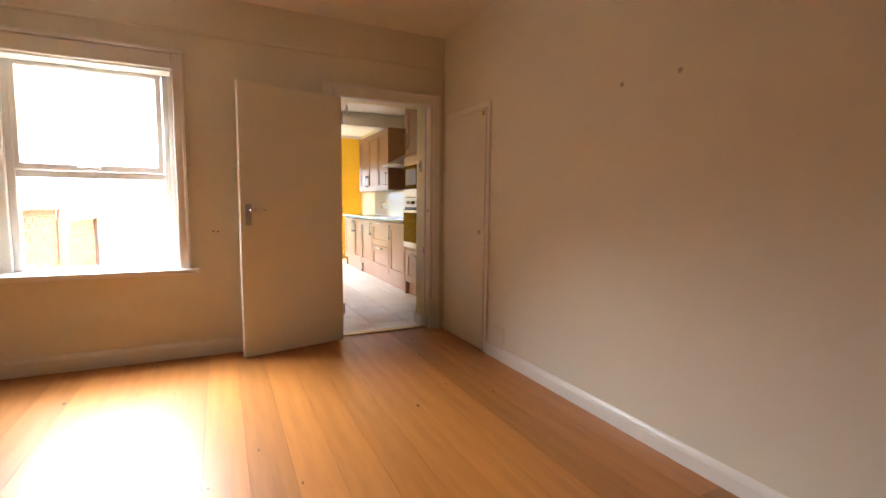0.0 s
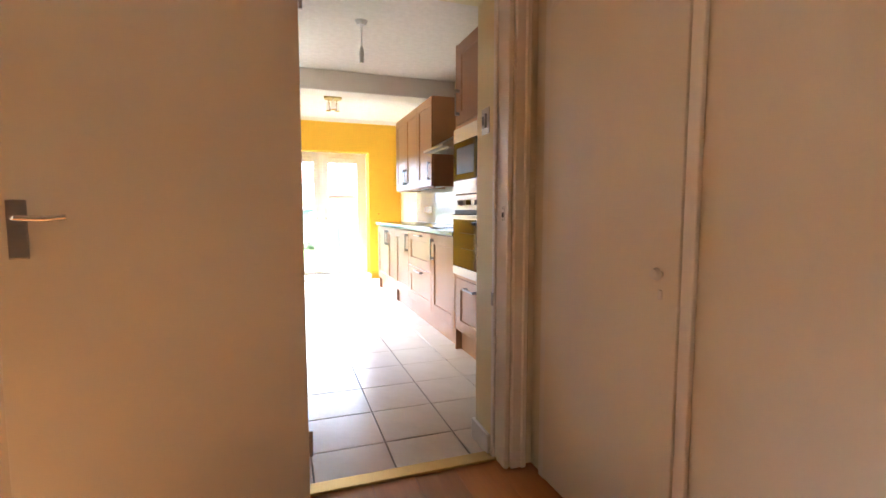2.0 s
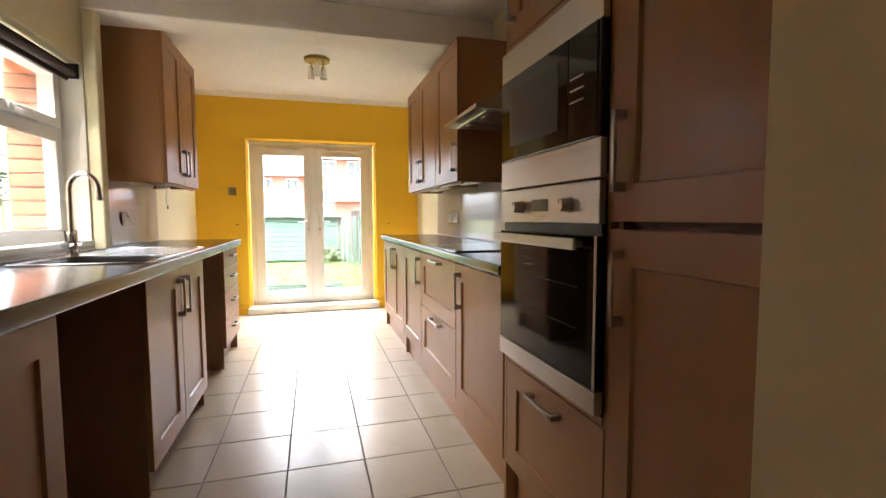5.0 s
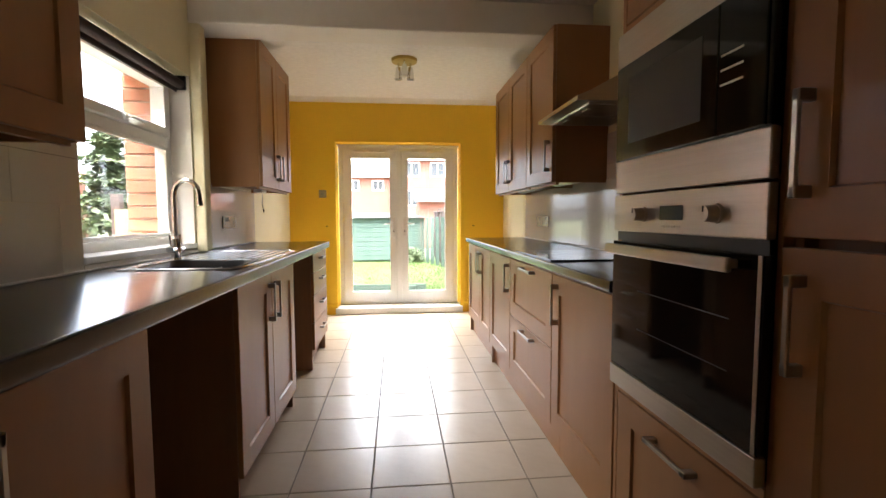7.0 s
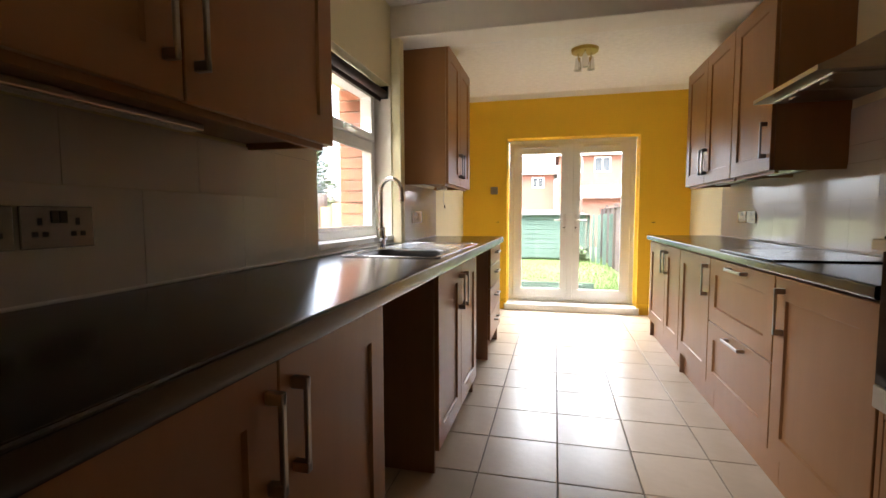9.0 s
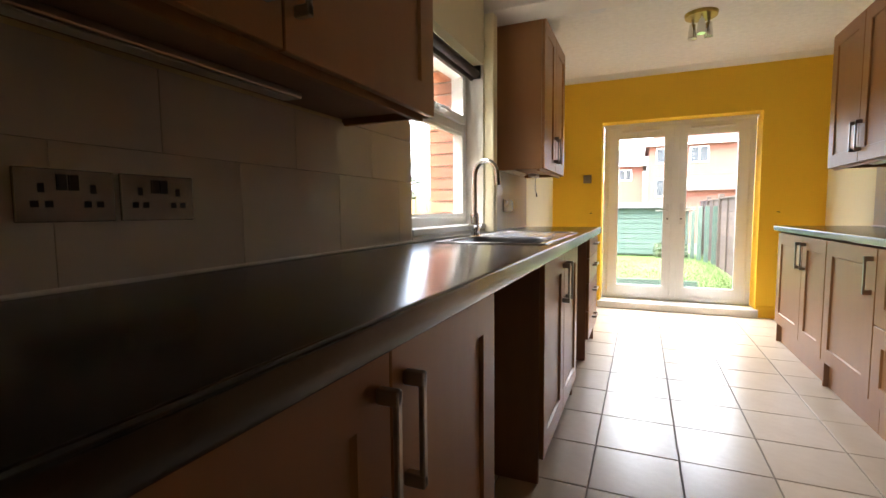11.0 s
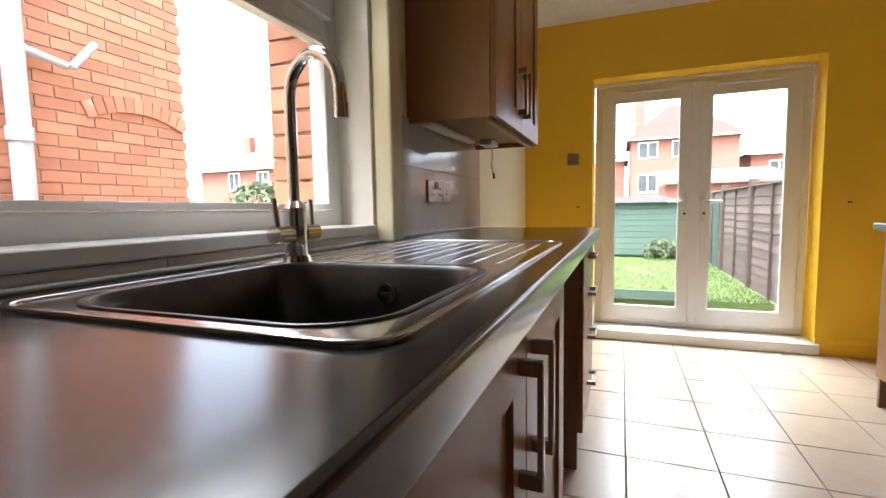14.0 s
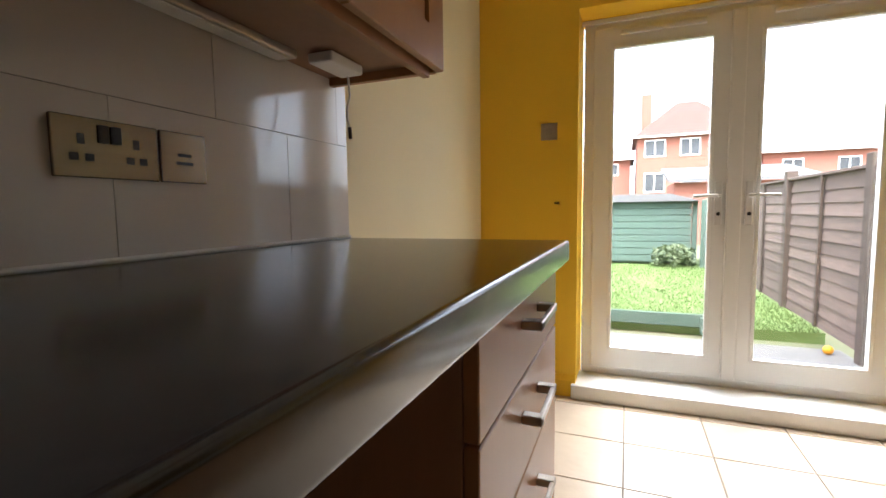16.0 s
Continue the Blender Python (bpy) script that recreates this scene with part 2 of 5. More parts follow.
def bm_ring(bm, axis, a, b, outer, inner, bevel=0.0):
    """A frame in one piece: a rectangle with a hole, from a to b along axis. outer, inner: (u0, u1, v0, v1)."""
    def at(u, v, q):
        c = [u, v]
        c.insert("xyz".index(axis), q)
        return bm.verts.new(c)
    def loop(r, q):
        return [at(u, v, q) for u, v in ((r[0], r[2]), (r[1], r[2]), (r[1], r[3]), (r[0], r[3]))]
    oa, ia, ob_, ib = loop(outer, a), loop(inner, a), loop(outer, b), loop(inner, b)
    made = []
    for k in range(4):
        n = (k + 1) % 4
        for f in ((oa[k], oa[n], ia[n], ia[k]), (ob_[k], ib[k], ib[n], ob_[n]), (oa[k], ob_[k], ob_[n], oa[n]), (ia[k], ia[n], ib[n], ib[k])):
            made.append(bm.faces.new(f))
    if bevel:
        bmesh.ops.recalc_face_normals(bm, faces=made)
        sharp = {e for f in made for e in f.edges if len(e.link_faces) == 2 and e.calc_face_angle(0) > 0.5}
        bmesh.ops.bevel(bm, geom=list(sharp), offset=bevel, segments=2, affect="EDGES", profile=0.5)
    return bm


def ring(axis, a, b, outer, inner, bevel=0.0):
    return bm_ring(bmesh.new(), axis, a, b, outer, inner, bevel)


def finish(name, bm, mat, smooth=False):
    bmesh.ops.recalc_face_normals(bm, faces=bm.faces)
    me = bpy.data.meshes.new(name)
    bm.to_mesh(me)
    bm.free()
    me.materials.append(mat)
    if smooth:
        for p in me.polygons:
            p.use_smooth = True
        me.set_sharp_from_angle(angle=radians(40))
    return new(name, me)


def structure(name, bm, mat, label, category):
    return tagged(finish(name, bm, mat), label, category, kind="structure")


def thing(name, at, label, category, group="", kind=""):
    """An Empty at the base of a thing; its parts are drawn in the world's places."""
    ob = new(name)
    ob.empty_display_size = 0.1
    ob.location = at
    return tagged(ob, label, category, group, kind)


def hang(ob, parent):
    ob.parent = parent
    if parent.parent is None:
        ob.matrix_parent_inverse = Matrix.Translation(-parent.location)
    return ob


def part(name, bm, mat, parent, label="", smooth=False):
    ob = hang(finish(name, bm, mat, smooth), parent)
    return tagged(ob, label)


def piece(name, me, parent, at, turn=0.0):
    """One of many alike pieces, on shared mesh data."""
    ob = new(name, me)
    ob.location = at
    ob.rotation_euler[2] = turn
    ob.parent = parent
    return ob


def piece_mesh(name, bm, mat):
    me = bpy.data.meshes.new(name)
    bm.to_mesh(me)
    bm.free()
    me.materials.append(mat)
    return me


# ---- structure: living room ----
LIV_L, LIV_R, LIV_BACK, WALL_A, WALL_B = -2.4, 1.712, -3.4, 3.705, 3.98
CEIL = 2.52
KL, KR, KFAR, KCEIL = 0.07, 2.53, 9.27, 2.46
DOOR_L, DOOR_R, DOOR_H = 0.755, 1.60, 1.965
REVEAL_R = 1.572
WIN = (-1.385, -0.328, 0.635, 1.995)

floor_liv = structure("floor_living", boxes((LIV_L - 0.2, LIV_R + 0.2, LIV_BACK - 0.2, WALL_A + 0.05, -0.25, -0.022)), M_GAP, "floor of the living room under varnished pine boards", "floor")
wall_a = structure("wall_north", boxes(
    (LIV_L - 0.2, WIN[0], WALL_A, 3.81, -0.02, 2.7), (WIN[0], WIN[1], WALL_A, 3.81, -0.02, WIN[2]), (WIN[0], WIN[1], WALL_A, 3.81, WIN[3], 2.7),
    (WIN[1], DOOR_L, WALL_A, 3.81, -0.02, 2.7), (DOOR_L, DOOR_R, WALL_A, 3.81, DOOR_H, 2.7), (DOOR_R, LIV_R + 0.2, WALL_A, 3.81, -0.02, 2.7)),
    M_MAGNOLIA, "magnolia painted plaster wall with doorway and window", "wall")
wall_b = structure("wall_partition", boxes(
    (LIV_L - 0.2, WIN[0], 3.81, WALL_B, -0.2, 2.7), (WIN[0], WIN[1], 3.81, WALL_B, -0.2, WIN[2]), (WIN[0], WIN[1], 3.81, WALL_B, WIN[3], 2.7),
    (WIN[1], DOOR_L, 3.81, WALL_B, -0.02, 2.7), (DOOR_L, REVEAL_R, 3.81, WALL_B, DOOR_H, 2.7), (REVEAL_R, KR + 0.3, 3.81, WALL_B, -0.02, 2.7)),
    M_CREAM, "cream painted wall round the kitchen doorway", "wall")
wall_right = structure("wall_east", boxes((LIV_R, LIV_R + 0.2, LIV_BACK, WALL_A, -0.02, 2.7)), M_MAGNOLIA, "magnolia painted living room wall with two small nail holes", "wall")
wall_back = structure("wall_south", boxes((LIV_L - 0.2, LIV_R + 0.2, LIV_BACK - 0.2, LIV_BACK, -0.02, 2.7)), M_MAGNOLIA, "magnolia painted back wall", "wall")
wall_lleft = structure("wall_west", boxes((LIV_L - 0.2, LIV_L, LIV_BACK, WALL_A, -0.02, 2.7)), M_MAGNOLIA, "magnolia painted side wall", "wall")
structure("ceiling_living", boxes((LIV_L - 0.2, LIV_R + 0.2, LIV_BACK - 0.2, WALL_B, CEIL, 2.72)), M_CEILING, "off-white painted living room ceiling", "ceiling")


def skirting(name, rows, axis, sign, mat=M_GLOSS, h=0.115):
    """Skirting boards with a rounded top edge. rows: (start, end, wall face)."""
    bm = bmesh.new()
    for a, b, face in rows:
        t = 0.018 * sign
        prof = [(face, 0.0), (face + t, 0.0), (face + t, h - 0.03), (face + t * 0.75, h - 0.015), (face + t * 0.35, h - 0.003), (face, h)]
        prism(bm, prof, axis, a, b)
    return structure(name, bm, mat, "off-white gloss painted skirting board", "skirting board")


skirting("baseboard_north", [(LIV_L, 0.735, WALL_A)], "x", -1)
skirting("baseboard_east", [(LIV_BACK, 2.914, LIV_R)], "y", -1, h=0.09)
skirting("baseboard_west", [(LIV_BACK, WALL_A, LIV_L)], "y", 1)
structure("picture_rail", boxes((LIV_L, LIV_R, WALL_A - 0.012, WALL_A, 2.24, 2.262), bevel=0.004), M_MAGNOLIA, "painted picture rail on the wall", "trim")

# ---- structure: kitchen ----
KW = (5.815, 6.815, 0.965, 1.95)
floor_kit = structure("floor_kitchen", boxes((-0.28, KR + 0.28, WALL_A + 0.05, 9.55, -0.25, -0.006)), M_GROUT, "kitchen floor of beige ceramic tiles", "floor")
wall_kl = structure("wall_kitchen_west", boxes(
    (-0.28, KL, WALL_B, KW[0], -0.2, 2.7), (-0.28, KL, KW[0], KW[1], -0.2, KW[2]), (-0.28, KL, KW[0], KW[1], KW[3], 2.7), (-0.28, KL, KW[1], KFAR, -0.2, 2.7)),
    M_CREAM, "cream painted kitchen wall with a window over the sink", "wall")
wall_kr = structure("wall_kitchen_east", boxes((KR, KR + 0.28, WALL_B, KFAR, -0.2, 2.7)), M_CREAM, "cream painted kitchen wall behind the cupboards", "wall")
FD = (0.585, 2.02, 1.975)
structure("wall_kitchen_north", prism(bmesh.new(), [(-0.28, -0.2), (FD[0], -0.2), (FD[0], FD[2]), (FD[1], FD[2]), (FD[1], -0.2), (KR + 0.28, -0.2), (KR + 0.28, 2.7), (-0.28, 2.7)], "y", KFAR, 9.56),
          M_YELLOW, "bright yellow painted end wall round the garden doors", "wall")
structure("ceiling_kitchen", boxes((KL - 0.3, KR + 0.3, WALL_B, 6.83, KCEIL, 2.74)), M_ARTEX, "white stippled kitchen ceiling", "ceiling")
structure("ceiling_kitchen_far", boxes((KL - 0.3, KR + 0.3, 6.83, 9.56, KCEIL, 2.74)), M_ARTEX, "white textured ceiling by the garden doors", "ceiling")
structure("beam", boxes((KL, KR, 6.82, 7.06, 2.26, KCEIL - 0.002), bevel=0.006), M_CEILING, "white painted ceiling beam across the kitchen", "beam")
structure("pier", boxes((KL, 0.135, 6.822, 6.902, 0.9165, 2.259), bevel=0.008, segments=2), M_CREAM, "narrow cream painted pier under the beam", "wall pier")
structure("coving", prism(bmesh.new(), [(KFAR, KCEIL), (KFAR - 0.05, KCEIL), (KFAR - 0.03, KCEIL - 0.014), (KFAR - 0.012, KCEIL - 0.032), (KFAR, KCEIL - 0.05)], "x", KL, KR), M_CEILING, "slim white coving along the yellow wall", "coving")
skirting("baseboard_kitchen", [(KL, FD[0], KFAR), (FD[1], KR, KFAR)], "x", -1, M_YELLOW)
structure("door_step", boxes((FD[0] - 0.02, FD[1] + 0.02, 9.225, 9.47, 0.0, 0.075), bevel=0.006, segments=2), M_UPVC, "white step under the garden doors", "step")

# ---- doorway, doors and windows of the living room ----
def architrave(name, outer, inner, face, label):
    """A moulded casing round an opening in a wall across y: outer and inner are (x0, x1, top)."""
    ox0, ox1, oz = outer
    ix0, ix1, iz = inner
    bm = boxes((ox0, ix0, face - 0.022, face, 0.0, oz), (ix1, ox1, face - 0.022, face, 0.0, oz), (ix0, ix1, face - 0.022, face, iz, oz), bevel=0.006, segments=2)
    bm_box(bm, ox0 - 0.004, ox0 + 0.022, face - 0.03, face, 0.0, oz + 0.004, 0.005)
    bm_box(bm, ox1 - 0.022, ox1 + 0.004, face - 0.03, face, 0.0, oz + 0.004, 0.005)
    bm_box(bm, ox0 + 0.023, ox1 - 0.023, face - 0.03, face, oz - 0.02, oz + 0.004, 0.005)
    return structure(name, bm, M_GLOSS, label, "door frame")


architrave("trim_doorway", (DOOR_L - 0.085, DOOR_R + 0.068, 2.035), (DOOR_L - 0.005, DOOR_R + 0.005, DOOR_H - 0.015), WALL_A, "off-white painted casing round the kitchen doorway")
lining = structure("door_lining", boxes((DOOR_L, DOOR_L + 0.022, WALL_A - 0.012, 3.808, 0, DOOR_H - 0.024), (DOOR_R - 0.022, DOOR_R, WALL_A - 0.012, 3.808, 0, DOOR_H - 0.024),
                   (DOOR_L, DOOR_R, WALL_A - 0.012, 3.808, DOOR_H - 0.022, DOOR_H), (DOOR_R - 0.034, DOOR_R - 0.022, 3.782, 3.806, 0, DOOR_H - 0.024), bevel=0.003), M_GLOSS, "painted timber door lining with a stop bead", "door frame")
plate = thing("strike_plate", (DOOR_R - 0.024, 3.725, 1.03), "small worn strike plate on the door lining", "strike plate")
part("plate", boxes((DOOR_R - 0.0245, DOOR_R - 0.0222, 3.714, 3.736, 1.03, 1.09), bevel=0.0008), M_GLOSS, plate)
part("latch_hole", boxes((DOOR_R - 0.0258, DOOR_R - 0.0246, 3.718, 3.734, 1.046, 1.066)), M_BLACK, plate, "dark latch hole")
for z in (1.036, 1.082):
    part("screw", bm_cyl(bmesh.new(), (DOOR_R - 0.0246, 3.725, z), (DOOR_R - 0.026, 3.725, z), 0.0035, n=10), M_NICKEL, plate)
catch = thing("bolt_keep", (REVEAL_R, 3.89, 1.4), "small metal bolt keep on the cream reveal", "bolt keep")
part("keep_plate", boxes((REVEAL_R - 0.004, REVEAL_R - 0.0005, 3.85, 3.925, 1.40, 1.51), bevel=0.001), M_NICKEL, catch)
part("staple", boxes((REVEAL_R - 0.014, REVEAL_R - 0.004, 3.872, 3.905, 1.425, 1.485), bevel=0.003), M_NICKEL, catch)
part("bolt_slot", boxes((REVEAL_R - 0.0152, REVEAL_R - 0.014, 3.88, 3.897, 1.437, 1.473)), M_BLACK, catch)
low = thing("hook_plate", (DOOR_R - 0.03, 3.79, 0.67), "small worn metal plate low on the lining", "plate")
part("plate", boxes((DOOR_R - 0.0375, DOOR_R - 0.0342, 3.784, 3.804, 0.672, 0.727), bevel=0.001), M_NICKEL, low)
structure("baseboard_reveal", boxes((REVEAL_R - 0.016, REVEAL_R - 0.0005, 3.812, WALL_B - 0.0005, 0.0, 0.095), (REVEAL_R - 0.016, 1.976, WALL_B, WALL_B + 0.016, 0.0, 0.095), bevel=0.004, segments=2), M_GLOSS, "off-white skirting board on the cream reveal", "skirting board")
structure("threshold", boxes((DOOR_L, DOOR_R, 3.768, 3.84, -0.004, 0.010), bevel=0.004, segments=2), M_BRASS, "worn brass threshold strip between boards and tiles", "threshold")

# open flush door, swung back towards the window
door = thing("door_1", (0.803, 3.656, 0), "off-white painted flush door standing wide open", "door", kind="structure")
door_bm = boxes((0.0, 0.765, -0.0385, 0.0, 0.012, 1.925), bevel=0.003, segments=2)
HINGE = Matrix.Translation((0.803, 3.656, 0)) @ Matrix.Rotation(radians(180 + 13.2), 4, "Z")
door_bm.transform(HINGE)
leaf = part("leaf", door_bm, M_DOOR, door)


def on_door(bm):
    bm.transform(HINGE)
    return bm


part("rose_plate", on_door(boxes((0.693, 0.733, 0.001, 0.008, 0.95, 1.1), bevel=0.003, segments=2)), M_NICKEL, door, "brushed metal back plate")
lever = bm_tube(bmesh.new(), [(0.713, 0.004, 1.055), (0.713, 0.045, 1.055), (0.708, 0.054, 1.055), (0.655, 0.056, 1.053), (0.61, 0.056, 1.057)], 0.0075, 12)
part("lever_handle", on_door(lever), M_CHROME, door, "slim metal lever", True)
part("latch_plate", on_door(boxes((0.7652, 0.767, -0.030, -0.009, 0.99, 1.09))), M_BRASS, door)
for z in (0.22, 1.72):
    part("hinge", on_door(bm_cyl(bmesh.new(), (-0.006, 0.004, z), (-0.006, 0.004, z + 0.09), 0.006, n=10)), M_NICKEL, door)

# cupboard in the living room's side wall
cup = thing("cupboard_door", (LIV_R, 3.3, 0), "off-white painted flush cupboard door, closed, in the side wall", "cupboard door")
part("frame", boxes((LIV_R - 0.018, LIV_R - 0.001, 3.58, 3.62, 0, 1.86), (LIV_R - 0.018, LIV_R - 0.001, 2.915, 2.952, 0, 1.86), (LIV_R - 0.018, LIV_R - 0.001, 2.952, 3.58, 1.815, 1.86), bevel=0.004, segments=2), M_GLOSS, cup)
part("leaf", boxes((LIV_R - 0.024, LIV_R - 0.002, 2.954, 3.576, 0.012, 1.81), bevel=0.003, segments=2), M_DOOR, cup)
knob = bm_cyl(bmesh.new(), (LIV_R - 0.024, 3.01, 0.905), (LIV_R - 0.04, 3.01, 0.905), 0.007, n=12)
bm_cyl(knob, (LIV_R - 0.04, 3.01, 0.905), (LIV_R - 0.052, 3.01, 0.905), 0.018, 0.013, 16)
part("knob", knob, M_PLASTIC, cup, "small white round knob", True)
part("ball_catch", boxes((LIV_R - 0.032, LIV_R - 0.0245, 2.975, 3.0, 1.76, 1.795), bevel=0.002), M_BRASS, cup)
part("key_escutcheon", boxes((LIV_R - 0.028, LIV_R - 0.0245, 3.002, 3.017, 0.835, 0.862), bevel=0.002), M_PLASTIC, cup)

for y, z in ((1.722, 1.696), (1.406, 1.685)):
    nail = thing("wall_plug", (LIV_R, y, z), "small dark nail hole with chipped filler in the wall", "nail hole", "nail holes in the wall")
    part("filler", bm_cyl(bmesh.new(), (LIV_R - 0.004, y, z), (LIV_R, y, z), 0.008, 0.013, 9), M_STONE, nail)
    part("hole", bm_cyl(bmesh.new(), (LIV_R - 0.007, y, z), (LIV_R - 0.003, y, z), 0.0045, n=8), M_PALE, nail)
blank = thing("blank_plate", (LIV_R, 2.755, 0.13), "painted blanking plate above the skirting board", "blanking plate")
part("plate", boxes((LIV_R - 0.006, LIV_R - 0.001, 2.69, 2.82, 0.13, 0.235), bevel=0.002, segments=2), M_MAGNOLIA, blank)
for dx in (-0.115, -0.085):
    hole = thing("screw_hole", (dx, WALL_A, 0.9), "tiny dark screw hole in the plaster", "screw hole", "screw holes below the window")
    part("hole", bm_cyl(bmesh.new(), (dx, WALL_A - 0.003, 0.9), (dx, WALL_A, 0.9), 0.006, n=8), M_GAP, hole)

# living room window: casing, deep board, white frame with a top-hung vent
win = thing("window_1", (-0.85, 3.86, 0.66), "white framed window with a top vent, deep painted casing", "window", kind="structure")
wx0, wx1, wz0, wz1 = WIN
part("casing", boxes((wx0 - 0.105, wx0 + 0.004, WALL_A - 0.028, WALL_A - 0.001, wz0 - 0.01, wz1 + 0.10), (wx1 - 0.004, wx1 + 0.065, WALL_A - 0.028, WALL_A - 0.001, wz0 - 0.01, wz1 + 0.10),
     (wx0 + 0.004, wx1 - 0.004, WALL_A - 0.028, WALL_A - 0.001, wz1 - 0.004, wz1 + 0.10), bevel=0.008, segments=2), M_GLOSS, win)
part("casing_bead", boxes((wx0 - 0.108, wx0 - 0.085, WALL_A - 0.04, WALL_A - 0.001, wz0, wz1 + 0.105), (wx1 + 0.045, wx1 + 0.068, WALL_A - 0.04, WALL_A - 0.001, wz0, wz1 + 0.105),
     (wx0 - 0.115, wx1 + 0.075, WALL_A - 0.046, WALL_A - 0.001, wz1 + 0.105, wz1 + 0.128), bevel=0.005, segments=2), M_GLOSS, win)
part("window_board", boxes((wx0 - 0.14, wx1 + 0.115, WALL_A - 0.06, 3.87, wz0 - 0.03, wz0 + 0.008), bevel=0.008, segments=2), M_GLOSS, win)
part("lining", boxes((wx0, wx0 + 0.016, WALL_A, 3.845, wz0, wz1), (wx1 - 0.016, wx1, WALL_A, 3.845, wz0, wz1), (wx0 + 0.016, wx1 - 0.016, WALL_A, 3.845, wz1 - 0.016, wz1)), M_GLOSS, win)
fx0, fx1 = -1.275, -0.375
part("sub_frame", ring("y", 3.846, 3.94, (wx0, wx1, wz0, wz1), (fx0, fx1, 0.645, 1.985), 0.006), M_UPVC, win)
part("outer_frame", ring("y", 3.868, 3.925, (fx0, fx1, 0.645, 1.985), (fx0 + 0.045, fx1 - 0.035, 0.66, 1.975), 0.006), M_UPVC, win)
part("vent_sash", ring("y", 3.858, 3.915, (fx0 + 0.04, fx1 - 0.04, 1.305, 1.98), (fx0 + 0.075, fx1 - 0.075, 1.348, 1.955), 0.005), M_UPVC, win)
part("transom", boxes((fx0 + 0.045, fx1 - 0.035, 3.868, 3.925, 1.258, 1.303), bevel=0.005, segments=2), M_UPVC, win)
part("pane", boxes((fx0 + 0.075, fx1 - 0.075, 3.894, 3.898, 1.348, 1.955)), M_GLASS, win).visible_shadow = False
part("pane", boxes((fx0 + 0.045, fx1 - 0.035, 3.894, 3.898, 0.66, 1.258)), M_GLASS, win).visible_shadow = False
wh = boxes((-0.90, -0.78, 3.838, 3.85, 1.318, 1.332), bevel=0.004, segments=2)
bm_box(wh, -0.86, -0.83, 3.846, 3.86, 1.313, 1.338, 0.003)
part("window_handle", wh, M_PLASTIC, win, "white window handle")

# ---- kitchen window over the sink ----
kwin = thing("window_2", (-0.08, 6.3, KW[2]), "white framed kitchen window with a top vent", "window", kind="structure")
y0, y1, z0, z1 = KW
X0, X1 = -0.115, -0.045
part("window_frame", ring("x", X0, X1, (y0, y1, z0, z1), (y0 + 0.055, y1 - 0.055, z0 + 0.055, z1 - 0.05), 0.006), M_UPVC, kwin)
part("transom", boxes((X0, X1, y0 + 0.055, y1 - 0.055, 1.53, 1.585), bevel=0.006, segments=2), M_UPVC, kwin)
part("vent_sash", ring("x", X0 + 0.01, X1 + 0.018, (y0 + 0.05, y1 - 0.05, 1.587, z1 - 0.045), (y0 + 0.1, y1 - 0.1, 1.635, z1 - 0.09), 0.005), M_UPVC, kwin)
part("glazing_bead", ring("x", X1 - 0.012, X1 + 0.004, (y0 + 0.056, y1 - 0.056, z0 + 0.056, 1.529), (y0 + 0.076, y1 - 0.076, z0 + 0.074, 1.511), 0.003), M_UPVC, kwin)
part("pane", boxes((-0.084, -0.08, y0 + 0.055, y1 - 0.055, z0 + 0.055, 1.53)), M_GLASS, kwin).visible_shadow = False
part("pane", boxes((-0.084, -0.08, y0 + 0.1, y1 - 0.1, 1.635, z1 - 0.09)), M_GLASS, kwin).visible_shadow = False
kh = boxes((X1 + 0.018, X1 + 0.032, 6.30, 6.34, 1.595, 1.625), bevel=0.003)
bm_tube(kh, [(X1 + 0.03, 6.32, 1.61), (X1 + 0.045, 6.335, 1.615), (X1 + 0.05, 6.40, 1.612), (X1 + 0.05, 6.44, 1.604)], 0.007, 10)
part("window_handle", kh, M_PLASTIC, kwin, "white cranked window handle", True)
part("window_sill", boxes((X1 - 0.012, KL + 0.012, y0, y1, z0 - 0.022, z0 + 0.007), bevel=0.003), M_UPVC, kwin, "white tiled inner sill")
part("reveal_lining", boxes((X1, KL, y1 - 0.006, y1, z0, z1)), M_CEILING, kwin)
blind = thing("roller_blind", (0.03, 6.3, 1.87), "dark brown roller blind rolled up at the window head", "roller blind")
part("roll", bm_cyl(bmesh.new(), (0.03, y0 + 0.03, 1.895), (0.03, y1 - 0.03, 1.895), 0.026, n=20), M_BLIND, blind, "", True)
part("hem_bar", boxes((0.004, 0.014, y0 + 0.035, y1 - 0.035, 1.85, 1.90), bevel=0.002), M_BLIND, blind)
for y in (y0 + 0.012, y1 - 0.03):
    part("bracket", boxes((0.0, 0.06, y, y + 0.014, 1.865, 1.945), bevel=0.003), M_BLACK, blind)

